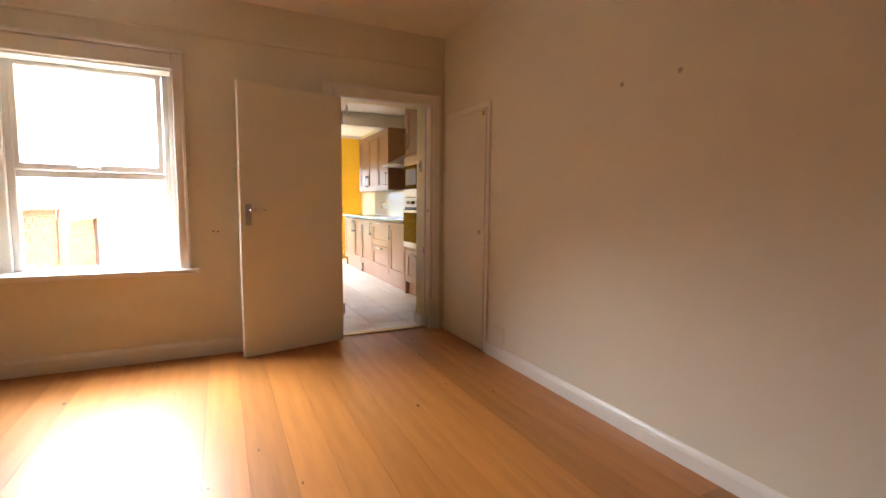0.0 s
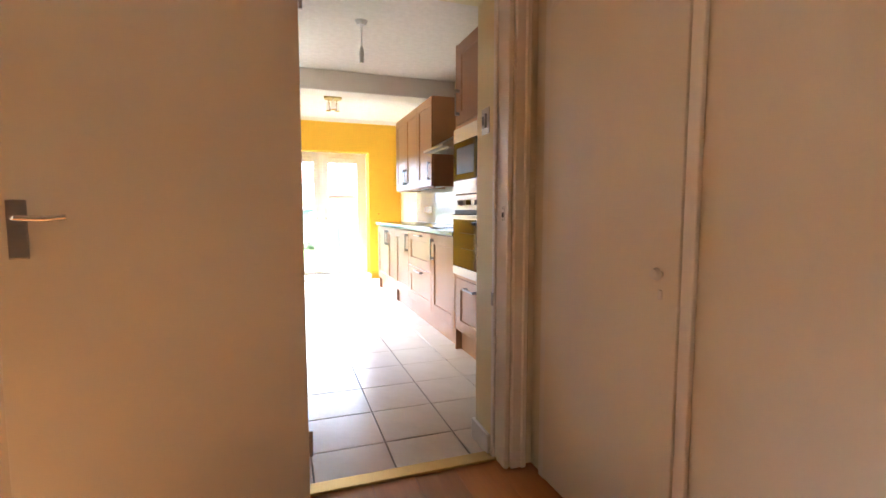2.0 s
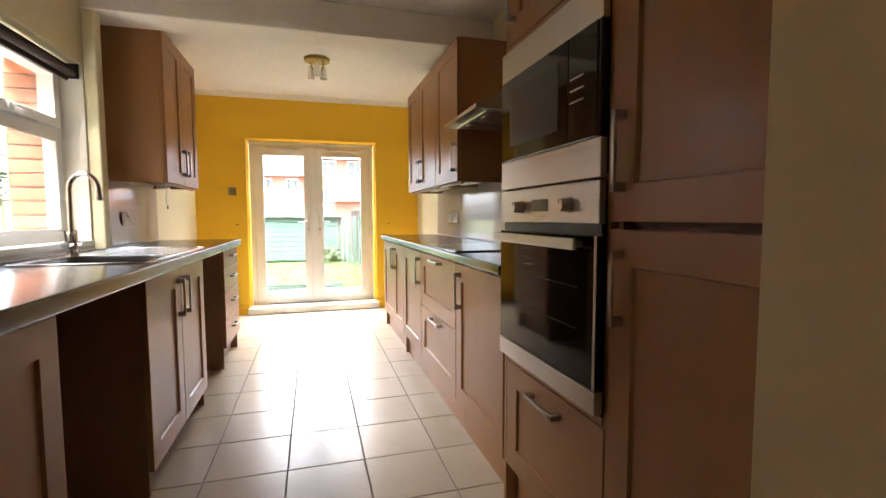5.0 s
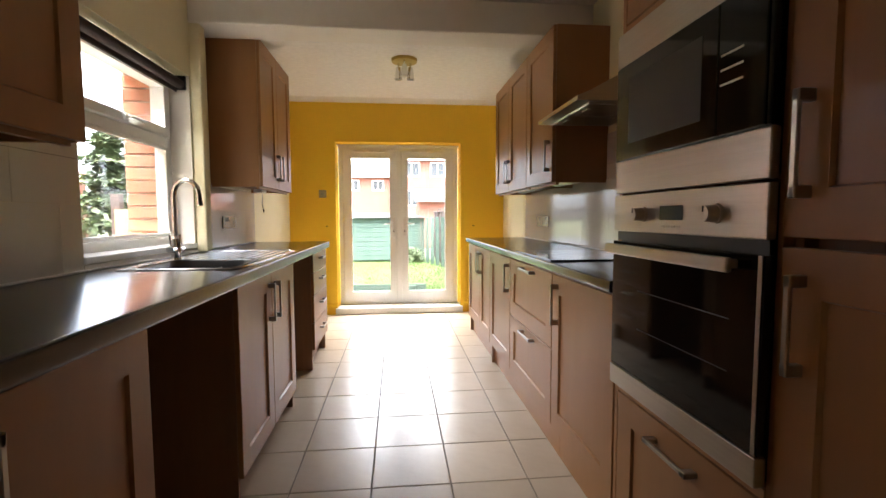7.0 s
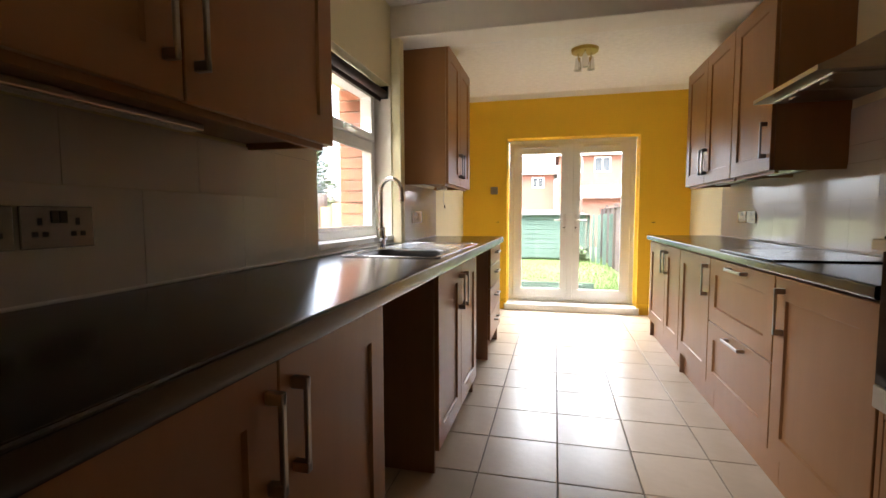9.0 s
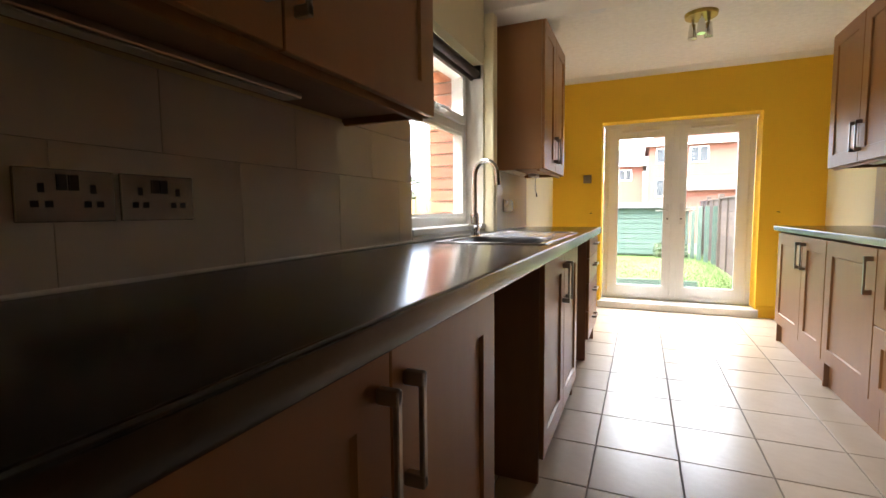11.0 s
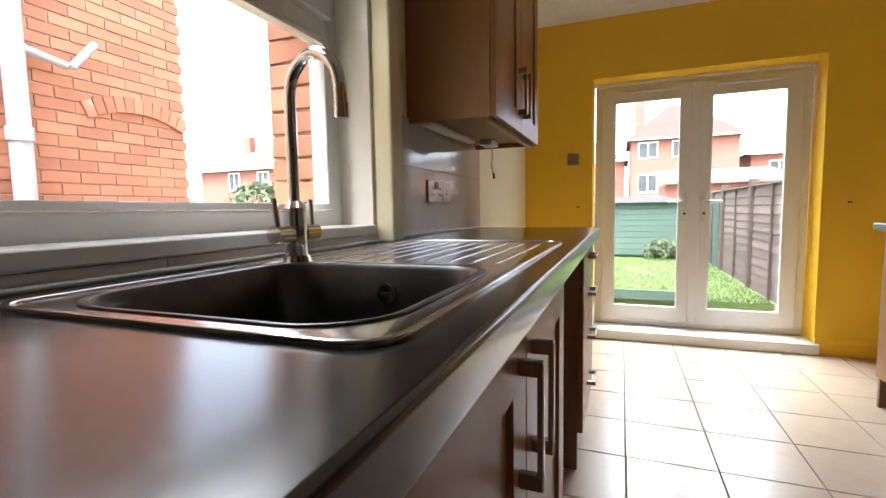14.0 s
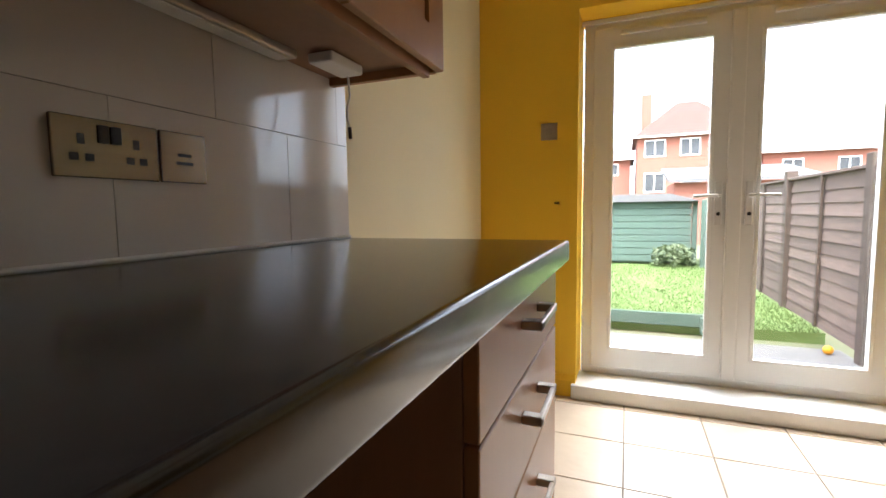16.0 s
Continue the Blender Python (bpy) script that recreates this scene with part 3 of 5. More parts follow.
# ---- garden doors ----
fd = thing("door_2", (1.31, 9.49, 0.075), "pair of white glazed garden doors, closed", "french doors", kind="structure")
F0, F1, FT, FB = 0.597, 2.008, 1.965, 0.085
part("door_frame", ring("y", 9.457, 9.53, (F0, F1, 0.075, FT), (F0 + 0.055, F1 - 0.055, FB + 0.035, FT - 0.045), 0.006), M_UPVC, fd)
part("head_trim", boxes((F0 - 0.012, F1 + 0.012, 9.44, 9.458, FT - 0.015, FT + 0.008), bevel=0.003), M_UPVC, fd)
for a, b in ((F0 + 0.048, 1.2975), (1.3075, F1 - 0.048)):
    lf = part("leaf", ring("y", 9.445, 9.515, (a, b, 0.118, 1.925), (a + 0.09, b - 0.09, 0.222, 1.825), 0.006), M_UPVC, fd)
    part("glazing_bead", ring("y", 9.438, 9.46, (a + 0.088, b - 0.088, 0.22, 1.827), (a + 0.104, b - 0.104, 0.235, 1.812), 0.003), M_UPVC, lf)
    part("pane", boxes((a + 0.09, b - 0.09, 9.478, 9.482, 0.222, 1.825)), M_GLASS, lf).visible_shadow = False
    part("trickle_vent", boxes((a + 0.13, b - 0.13, 9.432, 9.446, 1.878, 1.902), bevel=0.004), M_PLASTIC, lf)
part("meeting_stile", boxes((1.2705, 1.3345, 9.425, 9.446, 0.12, 1.922), bevel=0.006, segments=2), M_UPVC, fd)
for s, x in ((-1, 1.2375), (1, 1.3675)):
    part("handle_plate", boxes((x - 0.016, x + 0.016, 9.432, 9.446, 0.90, 1.115), bevel=0.005, segments=2), M_PLASTIC, fd, "white handle plate")
    part("lever_handle", bm_tube(bmesh.new(), [(x, 9.434, 1.045), (x, 9.395, 1.045), (x + s * 0.012, 9.388, 1.045), (x + s * 0.115, 9.388, 1.042)], 0.008, 12), M_PLASTIC, fd, "white lever handle", True)
    part("key_cylinder", bm_cyl(bmesh.new(), (x, 9.426, 0.955), (x, 9.434, 0.955), 0.009, n=12), M_BLACK, fd)


# ---- kitchen units ----
def bar_handle(parent, x, d, y, z, length, upright=True):
    """A flat square D-handle that stands off a front facing d along x."""
    w, off = 0.013, 0.034
    a, b = x, x + d * off
    lo, hi = min(a, b), max(a, b)
    blo, bhi = min(b, b - d * 0.009), max(b, b - d * 0.009)
    if upright:
        rows = [(blo, bhi, y - w / 2, y + w / 2, z - length / 2, z + length / 2)] + [(lo, hi, y - w * 0.6, y + w * 0.6, q - 0.011, q + 0.011) for q in (z - length / 2 + 0.011, z + length / 2 - 0.011)]
    else:
        rows = [(blo, bhi, y - length / 2, y + length / 2, z - w / 2, z + w / 2)] + [(lo, hi, q - 0.011, q + 0.011, z - w * 0.6, z + w * 0.6) for q in (y - length / 2 + 0.011, y + length / 2 - 0.011)]
    return part("handle", boxes(*rows, bevel=0.002), M_NICKEL, parent, "brushed metal bar handle")


def front(parent, name, x, d, ya, yb, za, zb, rail=0.085, t=0.02):
    """A framed wood front on the plane x, facing d: four rails and a sunk panel."""
    a, b = sorted((x, x - d * t))
    r = min(rail, (zb - za) * 0.28)
    bm = boxes((a, b, ya, yb, za, zb))
    bm.faces.ensure_lookup_table()
    face = max(bm.faces, key=lambda f: d * f.calc_center_median().x)
    # the sunk field: set in by the rail, then stepped back over a narrow moulding
    inner = {v for v in bmesh.ops.extrude_discrete_faces(bm, faces=[face])["faces"][0].verts}
    for v in inner:
        v.co.y = min(max(v.co.y, ya + rail), yb - rail)
        v.co.z = min(max(v.co.z, za + r), zb - r)
    field = [f for f in bm.faces if set(f.verts) == inner][0]
    deep = {v for v in bmesh.ops.extrude_discrete_faces(bm, faces=[field])["faces"][0].verts}
    for v in deep:
        v.co.x -= d * 0.009
        v.co.y = min(max(v.co.y, ya + rail + 0.004), yb - rail - 0.004)
        v.co.z = min(max(v.co.z, za + r + 0.004), zb - r - 0.004)
    rim = [e for e in bm.edges if all(v not in inner and v not in deep for v in e.verts)]
    bmesh.ops.bevel(bm, geom=rim, offset=0.0022, segments=1, affect="EDGES")
    return part(name, bm, M_WOOD, parent)


def carcass(parent, xa, xb, ya, yb, za, zb, open_side=None):
    """Side panels, bottom, top and back of a unit."""
    t = 0.018
    part("side_panel", boxes((xa, xb, ya, ya + t, za, zb), bevel=0.001), M_CARCASS, parent)
    part("side_panel", boxes((xa, xb, yb - t, yb, za, zb), bevel=0.001), M_CARCASS, parent)
    part("bottom_panel", boxes((xa, xb, ya + t, yb - t, max(za, 0.15), max(za, 0.15) + t)), M_CARCASS, parent)
    part("back_panel", boxes((xa, xa + 0.008, ya + t, yb - t, max(za, 0.15) + t, zb)) if xa < 1.0 else boxes((xb - 0.008, xb, ya + t, yb - t, max(za, 0.15) + t, zb)), M_CARCASS, parent)


LX, RX = 0.668, 1.975
TOP = 0.916
UNDER = TOP - 0.04
UNDER_L = TOP - 0.052


def left_base(ya, yb, label, doors):
    u = thing("base_cabinet", (0.38, (ya + yb) / 2, 0), label, "kitchen cabinet", "base cabinets under the sink worktop")
    carcass(u, KL + 0.01, LX - 0.021, ya, yb, 0.0, UNDER_L)
    part("plinth", boxes((LX - 0.09, LX - 0.072, ya + 0.018, yb - 0.018, 0.0, 0.14)), M_CARCASS, u)
    for a, b, hy in doors:
        dr = front(u, "door", LX, 1, a, b, 0.10, UNDER_L - 0.008)
        bar_handle(dr, LX, 1, hy, 0.722, 0.18)
    return u


left_base(3.975, 5.095, "wood-effect base cabinet with two doors, bar handles", [(4.035, 4.59, 4.557), (4.594, 5.093, 4.634)])
left_base(5.725, 6.67, "wood-effect sink cabinet with two doors, bar handles", [(5.727, 6.194, 6.145), (6.198, 6.668, 6.245)])
draw = thing("drawer_cabinet", (0.38, 7.62, 0), "wood-effect cabinet of four drawers beside the appliance space", "drawer unit")
carcass(draw, KL + 0.01, LX - 0.021, 7.31, 7.92, 0.0, UNDER_L)
part("plinth", boxes((LX - 0.09, LX - 0.072, 7.328, 7.902, 0.0, 0.14)), M_CARCASS, draw)
for za, zb in ((0.72, 0.856), (0.55, 0.715), (0.35, 0.545), (0.15, 0.345)):
    dr = part("drawer", boxes((LX - 0.02, LX, 7.312, 7.918, za, zb), bevel=0.002), M_WOOD, draw)
    bar_handle(dr, LX, 1, 7.615, (za + zb) / 2 + 0.02, 0.16, False)


def right_base(ya, yb, label, doors=(), drawers=()):
    u = thing("base_cabinet", (2.25, (ya + yb) / 2, 0), label, "kitchen cabinet", "base cabinets under the hob worktop")
    carcass(u, RX + 0.021, KR - 0.01, ya, yb, 0.0 if yb > 8.3 else 0.15, UNDER)
    part("plinth", boxes((RX + 0.045, RX + 0.063, ya, yb - (0.05 if yb > 8.3 else 0.0), 0.0, 0.148)), M_WOOD, u)
    for a, b, hy in doors:
        dr = front(u, "door", RX, -1, a, b, 0.16, UNDER - 0.012)
        bar_handle(dr, RX, -1, hy, 0.735, 0.18)
    for za, zb in drawers:
        dr = front(u, "drawer", RX, -1, ya + 0.002, yb - 0.002, za, zb, 0.085)
        bar_handle(dr, RX, -1, (ya + yb) / 2 - 0.02, zb - 0.03, 0.215, False)
    return u


right_base(5.332, 5.94, "wood-effect base cabinet with one door", [(5.336, 5.937, 5.865)])
right_base(5.943, 6.715, "wood-effect base cabinet with two deep drawers", (), [(0.515, UNDER - 0.012), (0.16, 0.51)])
right_base(6.718, 7.34, "wood-effect base cabinet with one door and bar handle", [(6.721, 7.337, 6.757)])
right_base(7.343, 8.385, "wood-effect corner base cabinet with two doors", [(7.347, 7.768, 7.70), (7.772, 8.36, 7.80)])


def wall_unit(ya, yb, xf, xw, d, za, zb, label, doors, group):
    u = thing("wall_cabinet", ((xf + xw) / 2, (ya + yb) / 2, za), label, "wall cabinet", group)
    xa, xb = sorted((xf - d * 0.021, xw))
    t = 0.018
    part("side_panel", boxes((xa, xb, ya, ya + t, za, zb), bevel=0.001), M_WOOD, u)
    part("side_panel", boxes((xa, xb, yb - t, yb, za, zb), bevel=0.001), M_WOOD, u)
    part("bottom_panel", boxes((xa, xb, ya + t, yb - t, za + 0.022, za + 0.04)), M_CARCASS, u)
    part("top_panel", boxes((xa, xb, ya + t, yb - t, zb - t, zb)), M_CARCASS, u)
    part("light_pelmet", boxes((xf - d * 0.04 - 0.009, xf - d * 0.04 + 0.009, ya + t, yb - t, za - 0.012, za + 0.021), bevel=0.001), M_WOOD, u)
    for a, b, hy in doors:
        dr = front(u, "door", xf, d, a, b, za + 0.002, zb - 0.003)
        bar_handle(dr, xf, d, hy, za + 0.16, 0.185)
    return u


wall_unit(4.14, 5.345, 0.40, KL + 0.001, 1, 1.335, 2.285, "wood-effect wall cabinet with two doors near the doorway", [(4.142, 4.699, 4.655), (4.703, 5.343, 4.735)], "wall cabinets by the sink window")
wall_unit(7.07, 7.90, 0.40, KL + 0.001, 1, 1.325, 2.285, "wood-effect wall cabinet with two doors past the window", [(7.072, 7.483, 7.44), (7.487, 7.898, 7.53)], "wall cabinets by the sink window")
wall_unit(7.125, 8.135, 2.188, KR - 0.001, -1, 1.325, 2.235, "wood-effect wall cabinet with two doors over the worktop", [(7.128, 7.638, 7.6), (7.642, 8.133, 7.68)], "wall cabinets by the hob")
wall_unit(6.58, 7.122, 2.188, KR - 0.001, -1, 1.325, 2.235, "wood-effect wall cabinet with one door beside the hood", [(6.583, 7.12, 6.632)], "wall cabinets by the hob")

# worktops: rounded front edge, drawn along the wall
def worktop_profile(xw, xf, d, under):
    r = 0.008
    pts = [(xw, under), (xw, TOP)]
    for k in range(6):
        a = math.pi / 2 * k / 5
        pts.append((xf - d * r + d * r * math.sin(a), TOP - r + r * math.cos(a)))
    for k in range(6):
        a = math.pi / 2 * k / 5
        pts.append((xf - d * r + d * r * math.cos(a), under + r - r * math.sin(a)))
    return pts


SX0, SX1, SY0, SY1 = 0.165, 0.645, 5.815, 6.87
BX0, BX1, BY0, BY1 = 0.215, 0.605, 5.852, 6.255
FRONT = 0.694
wt = bmesh.new()
prism(wt, worktop_profile(KL + 0.001, FRONT, 1, UNDER_L), "y", WALL_B + 0.002, BY0 - 0.012)
prism(wt, worktop_profile(BX1 + 0.012, FRONT, 1, UNDER_L), "y", BY0 - 0.012, BY1 + 0.012)
bm_box(wt, KL + 0.001, BX0 - 0.012, BY0 - 0.012, BY1 + 0.012, UNDER_L, TOP)
prism(wt, worktop_profile(KL + 0.001, FRONT, 1, UNDER_L), "y", BY1 + 0.012, 7.955)
wtl = thing("worktop", (0.38, 5.95, UNDER), "dark charcoal laminate worktop with rounded edge under the window", "worktop")
part("slab", wt, M_WORKTOP, wtl, "", True)
for ya, yb in ((WALL_B + 0.01, 5.81), (5.812, 6.82), (6.904, 7.955)):
    part("sealant_bead", boxes((KL + 0.009, KL + 0.017, ya, yb, TOP, TOP + 0.009), bevel=0.003), M_SEAL, wtl, "white sealant line")
wtr = thing("worktop", (2.25, 6.85, UNDER), "dark charcoal laminate worktop under the hob", "worktop")
part("slab", prism(bmesh.new(), worktop_profile(KR - 0.001, 1.952, -1, UNDER), "y", 5.332, 8.415), M_WORKTOP, wtr, "", True)
part("sealant_bead", boxes((KR - 0.019, KR - 0.009, 5.332, 8.3, TOP, TOP + 0.011), bevel=0.003), M_SEAL, wtr, "white sealant line")


# ---- tall units with oven and microwave ----
tall = thing("oven_housing", (2.25, 5.018, 0), "tall wood-effect housing holding the oven and microwave", "tall cabinet")
TX = 1.978
part("side_panel", boxes((TX + 0.0, KR - 0.002, 5.31, 5.33, 0, 2.285), bevel=0.001), M_WOOD, tall)
part("side_panel", boxes((TX + 0.003, KR - 0.002, 4.706, 4.718, 0, 2.285), bevel=0.001), M_WOOD, tall)
for za, zb in ((0.565, 0.588), (1.192, 1.2), (1.668, 1.69), (2.267, 2.285)):
    part("shelf", boxes((TX + 0.019, KR - 0.03, 4.718, 5.31, za, zb)), M_CARCASS, tall)
part("back_panel", boxes((KR - 0.02, KR - 0.012, 4.718, 5.31, 0.15, 2.26)), M_CARCASS, tall)
for za, zb in ((0.567, 0.59), (1.67, 1.70)):
    part("filler_strip", boxes((TX, TX + 0.018, 4.718, 5.308, za, zb), bevel=0.001), M_WOOD, tall)
part("plinth", boxes((TX + 0.045, TX + 0.063, 4.118, 5.328, 0, 0.148)), M_WOOD, tall)
lowdr = front(tall, "drawer", TX, -1, 4.71, 5.308, 0.16, 0.562)
bar_handle(lowdr, TX, -1, 5.008, 0.505, 0.19, False)
updr = front(tall, "door", TX, -1, 4.71, 5.308, 1.705, 2.28)
bar_handle(updr, TX, -1, 5.258, 1.86, 0.185)
lard = thing("larder_cabinet", (2.25, 4.408, 0), "tall wood-effect larder cabinet with two doors", "tall cabinet")
part("side_panel", boxes((TX + 0.021, KR - 0.002, 4.098, 4.116, 0, 2.285), bevel=0.001), M_WOOD, lard)
part("side_panel", boxes((TX + 0.021, KR - 0.002, 4.68, 4.698, 0, 2.285), bevel=0.001), M_WOOD, lard)
part("carcass", boxes((TX + 0.03, KR - 0.01, 4.116, 4.68, 0.15, 0.168), (TX + 0.03, KR - 0.01, 4.116, 4.68, 2.267, 2.285), (KR - 0.02, KR - 0.01, 4.116, 4.68, 0.168, 2.267), (TX + 0.05, TX + 0.06, 4.116, 4.68, 0.168, 2.267)), M_CARCASS, lard)
dl = front(lard, "door", TX, -1, 4.1, 4.7045, 0.16, 1.066)
bar_handle(dl, TX, -1, 4.655, 0.93, 0.18)
du = front(lard, "door", TX, -1, 4.1, 4.7045, 1.084, 2.28)
bar_handle(du, TX, -1, 4.655, 1.245, 0.185)
part("filler_panel", boxes((TX, TX + 0.018, WALL_B + 0.001, 4.096, 0, 2.285), bevel=0.001), M_WOOD, lard)

OX = TX - 0.004
oven = thing("oven", (2.2, 5.013, 0.59), "built-in stainless steel oven with black glass door", "oven")
part("body", boxes((OX + 0.002, 2.48, 4.726, 5.302, 0.6, 1.186)), M_BLACK, oven)
part("control_panel", boxes((OX - 0.020, OX, 4.712, 5.31, 1.078, 1.186), bevel=0.003, segments=2), M_STEEL, oven, "brushed steel control panel")
part("vent_gap", boxes((OX - 0.008, OX, 4.718, 5.308, 1.05, 1.077)), M_BLACK, oven)
od = part("door", boxes((OX - 0.022, OX, 4.712, 5.31, 0.66, 1.048), bevel=0.002), M_BLACKGLASS, oven, "black glass oven door")
part("door_trim", boxes((OX - 0.025, OX, 4.712, 5.31, 0.598, 0.658), bevel=0.003, segments=2), M_STEEL, oven, "brushed steel lower trim")
part("side_trim", boxes((OX - 0.0235, OX - 0.0222, 4.716, 4.726, 0.66, 1.048)), M_STEEL, od)
hb = boxes((OX - 0.064, OX - 0.05, 4.758, 5.283, 1.012, 1.042), bevel=0.004, segments=2)
for y in (4.788, 5.253):
    bm_box(hb, OX - 0.052, OX - 0.021, y - 0.01, y + 0.01, 1.018, 1.036, 0.002)
part("handle", hb, M_STEEL, od, "flat steel bar handle")
for z in (0.80, 0.91):
    part("rack", boxes((OX - 0.0228, OX - 0.0221, 4.798, 5.158, z, z + 0.0025)), M_FELT, od, "rack behind the glass")
for y in (5.142, 4.848):
    k = bm_cyl(bmesh.new(), (OX - 0.02, y, 1.128), (OX - 0.026, y, 1.128), 0.022, n=24)
    bm_cyl(k, (OX - 0.026, y, 1.128), (OX - 0.052, y, 1.128), 0.019, 0.0165, 24)
    kn = part("knob", k, M_STEEL, oven, "round metal knob", True)
    part("pointer", boxes((OX - 0.0535, OX - 0.0522, y - 0.0015, y + 0.0015, 1.132, 1.145)), M_BLACK, kn)
disp = part("display", boxes((OX - 0.0215, OX - 0.0202, 4.964, 5.061, 1.113, 1.149), bevel=0.0006), M_BLACKGLASS, oven, "dark clock display")
for k in range(4):
    part("button", boxes((OX - 0.0225, OX - 0.0202, 4.972 + k * 0.022, 4.987 + k * 0.022, 1.094, 1.1), bevel=0.0006), M_NICKEL, oven)

mw = thing("microwave", (2.2, 5.013, 1.2), "built-in microwave with steel trim and black glass", "microwave")
part("body", boxes((OX + 0.002, 2.4, 4.726, 5.302, 1.202, 1.664)), M_BLACK, mw)
part("lower_trim", boxes((OX - 0.02, OX, 4.712, 5.31, 1.192, 1.288), bevel=0.003, segments=2), M_STEEL, mw, "brushed steel trim")
part("upper_trim", boxes((OX - 0.02, OX, 4.712, 5.31, 1.568, 1.666), bevel=0.003, segments=2), M_STEEL, mw, "brushed steel trim")
part("end_trim", boxes((OX - 0.02, OX, 5.29, 5.31, 1.289, 1.567), bevel=0.002), M_BLACKGLASS, mw)
part("end_trim", boxes((OX - 0.02, OX, 4.716, 4.726, 1.289, 1.567), bevel=0.002), M_BLACKGLASS, mw)
md = part("door", boxes((OX - 0.024, OX, 4.858, 5.289, 1.29, 1.566), bevel=0.002), M_BLACKGLASS, mw, "black glass door")
part("door_window", boxes((OX - 0.0252, OX - 0.0242, 4.908, 5.228, 1.335, 1.52)), M_BLACK, md)
part("control_strip", boxes((OX - 0.024, OX, 4.727, 4.855, 1.29, 1.566), bevel=0.002), M_BLACKGLASS, mw)
for k in range(3):
    part("button", boxes((OX - 0.0255, OX - 0.0242, 4.783, 4.846, 1.392 + k * 0.03, 1.396 + k * 0.03)), M_STEEL, mw, "thin light marking")

# ---- hob and hood ----
hob = thing("hob", (2.23, 6.3, TOP), "black glass electric hob set in the worktop", "hob")
part("glass_plate", boxes((1.975, 2.45, 5.96, 6.58, TOP, TOP + 0.008), bevel=0.003, segments=2), M_BLACKGLASS, hob)
for cx, cy, r in ((2.32, 6.12, 0.09), (2.32, 6.46, 0.07), (2.12, 6.12, 0.07), (2.12, 6.40, 0.09)):
    disc = bmesh.new()
    one = [[disc.verts.new((cx + q * math.cos(2 * math.pi * k / 32), cy + q * math.sin(2 * math.pi * k / 32), TOP + 0.0085)) for k in range(32)] for q in (r, r - 0.004)]
    for k in range(32):
        disc.faces.new((one[0][k], one[0][(k + 1) % 32], one[1][(k + 1) % 32], one[1][k]))
    part("cooking_ring", disc, M_NICKEL, hob)
hood = thing("cooker_hood", (2.35, 6.2, 1.62), "steel chimney cooker hood with sloping canopy over the hob", "cooker hood")
can = bmesh.new()
prism(can, [(2.10, 1.655), (2.10, 1.675), (2.16, 1.70), (KR - 0.001, 1.90), (KR - 0.001, 1.655)], "y", 5.99, 6.575)
part("canopy", can, M_STEEL, hood, "brushed steel sloping canopy")
for y in (6.03, 6.29):
    fl = part("filter", boxes((2.17, 2.48, y, y + 0.24, 1.646, 1.655), bevel=0.002), M_NICKEL, hood)
    part("filter_latch", boxes((2.2, 2.22, y + 0.09, y + 0.15, 1.641, 1.646), bevel=0.001), M_STEEL, fl)

# ---- sink and tap ----
sink = thing("sink", (0.4, 6.34, TOP), "stainless steel inset sink with bowl and ribbed drainer", "sink")
S = TOP + 0.0015


def bowl_mesh(*hoops):
    """Rounded bowl with sloping sides and a curved foot, open at the top, out of hoops (inset, z, radius)."""
    bm = bmesh.new()
    def hoop(inset, z, r):
        out, n = [], 7
        x0, x1, ya, yb = BX0 + inset, BX1 - inset, BY0 + inset, BY1 - inset
        for cx, cy, a0 in ((x1 - r, yb - r, 0), (x0 + r, yb - r, 90), (x0 + r, ya + r, 180), (x1 - r, ya + r, 270)):
            for k in range(n):
                a = radians(a0 + 90 * k / (n - 1))
                out.append(bm.verts.new((cx + r * math.cos(a), cy + r * math.sin(a), z)))
        return out
    rows = [hoop(*h) for h in hoops]
    for a, b in zip(rows, rows[1:]):
        for k in range(len(a)):
            bm.faces.new((a[k], a[(k + 1) % len(a)], b[(k + 1) % len(a)], b[k]))
    if len(rows) > 2:
        bm.faces.new(rows[-1])
    return bm


part("bowl_surround", bowl_mesh((-0.016, S + 0.0018, 0.001), (-0.007, S + 0.0018, 0.087)), M_SINK, sink)
bowl = part("bowl", bowl_mesh((-0.008, S + 0.0019, 0.088), (-0.005, S + 0.003, 0.085), (0.0, S + 0.002, 0.08), (0.006, S - 0.006, 0.075), (0.014, S - 0.09, 0.065), (0.02, S - 0.135, 0.055), (0.035, S - 0.156, 0.04), (0.065, S - 0.163, 0.03)), M_SINK_SHADED, sink, "deep rounded steel bowl", True)
solid = bowl.modifiers.new("wall", "SOLIDIFY")
solid.thickness, solid.offset = 0.0015, 1
def rounded(inset, r, n=7):
    """The corners' points of the sink's outline, set in and rounded."""
    x0, x1, ya, yb = SX0 + inset, SX1 - inset, SY0 + inset, SY1 - inset
    return [(cx + r * math.cos(radians(a0 + 90 * k / (n - 1))), cy + r * math.sin(radians(a0 + 90 * k / (n - 1)))) for cx, cy, a0 in ((x1 - r, yb - r, 0), (x0 + r, yb - r, 90), (x0 + r, ya + r, 180), (x1 - r, ya + r, 270)) for k in range(n)]


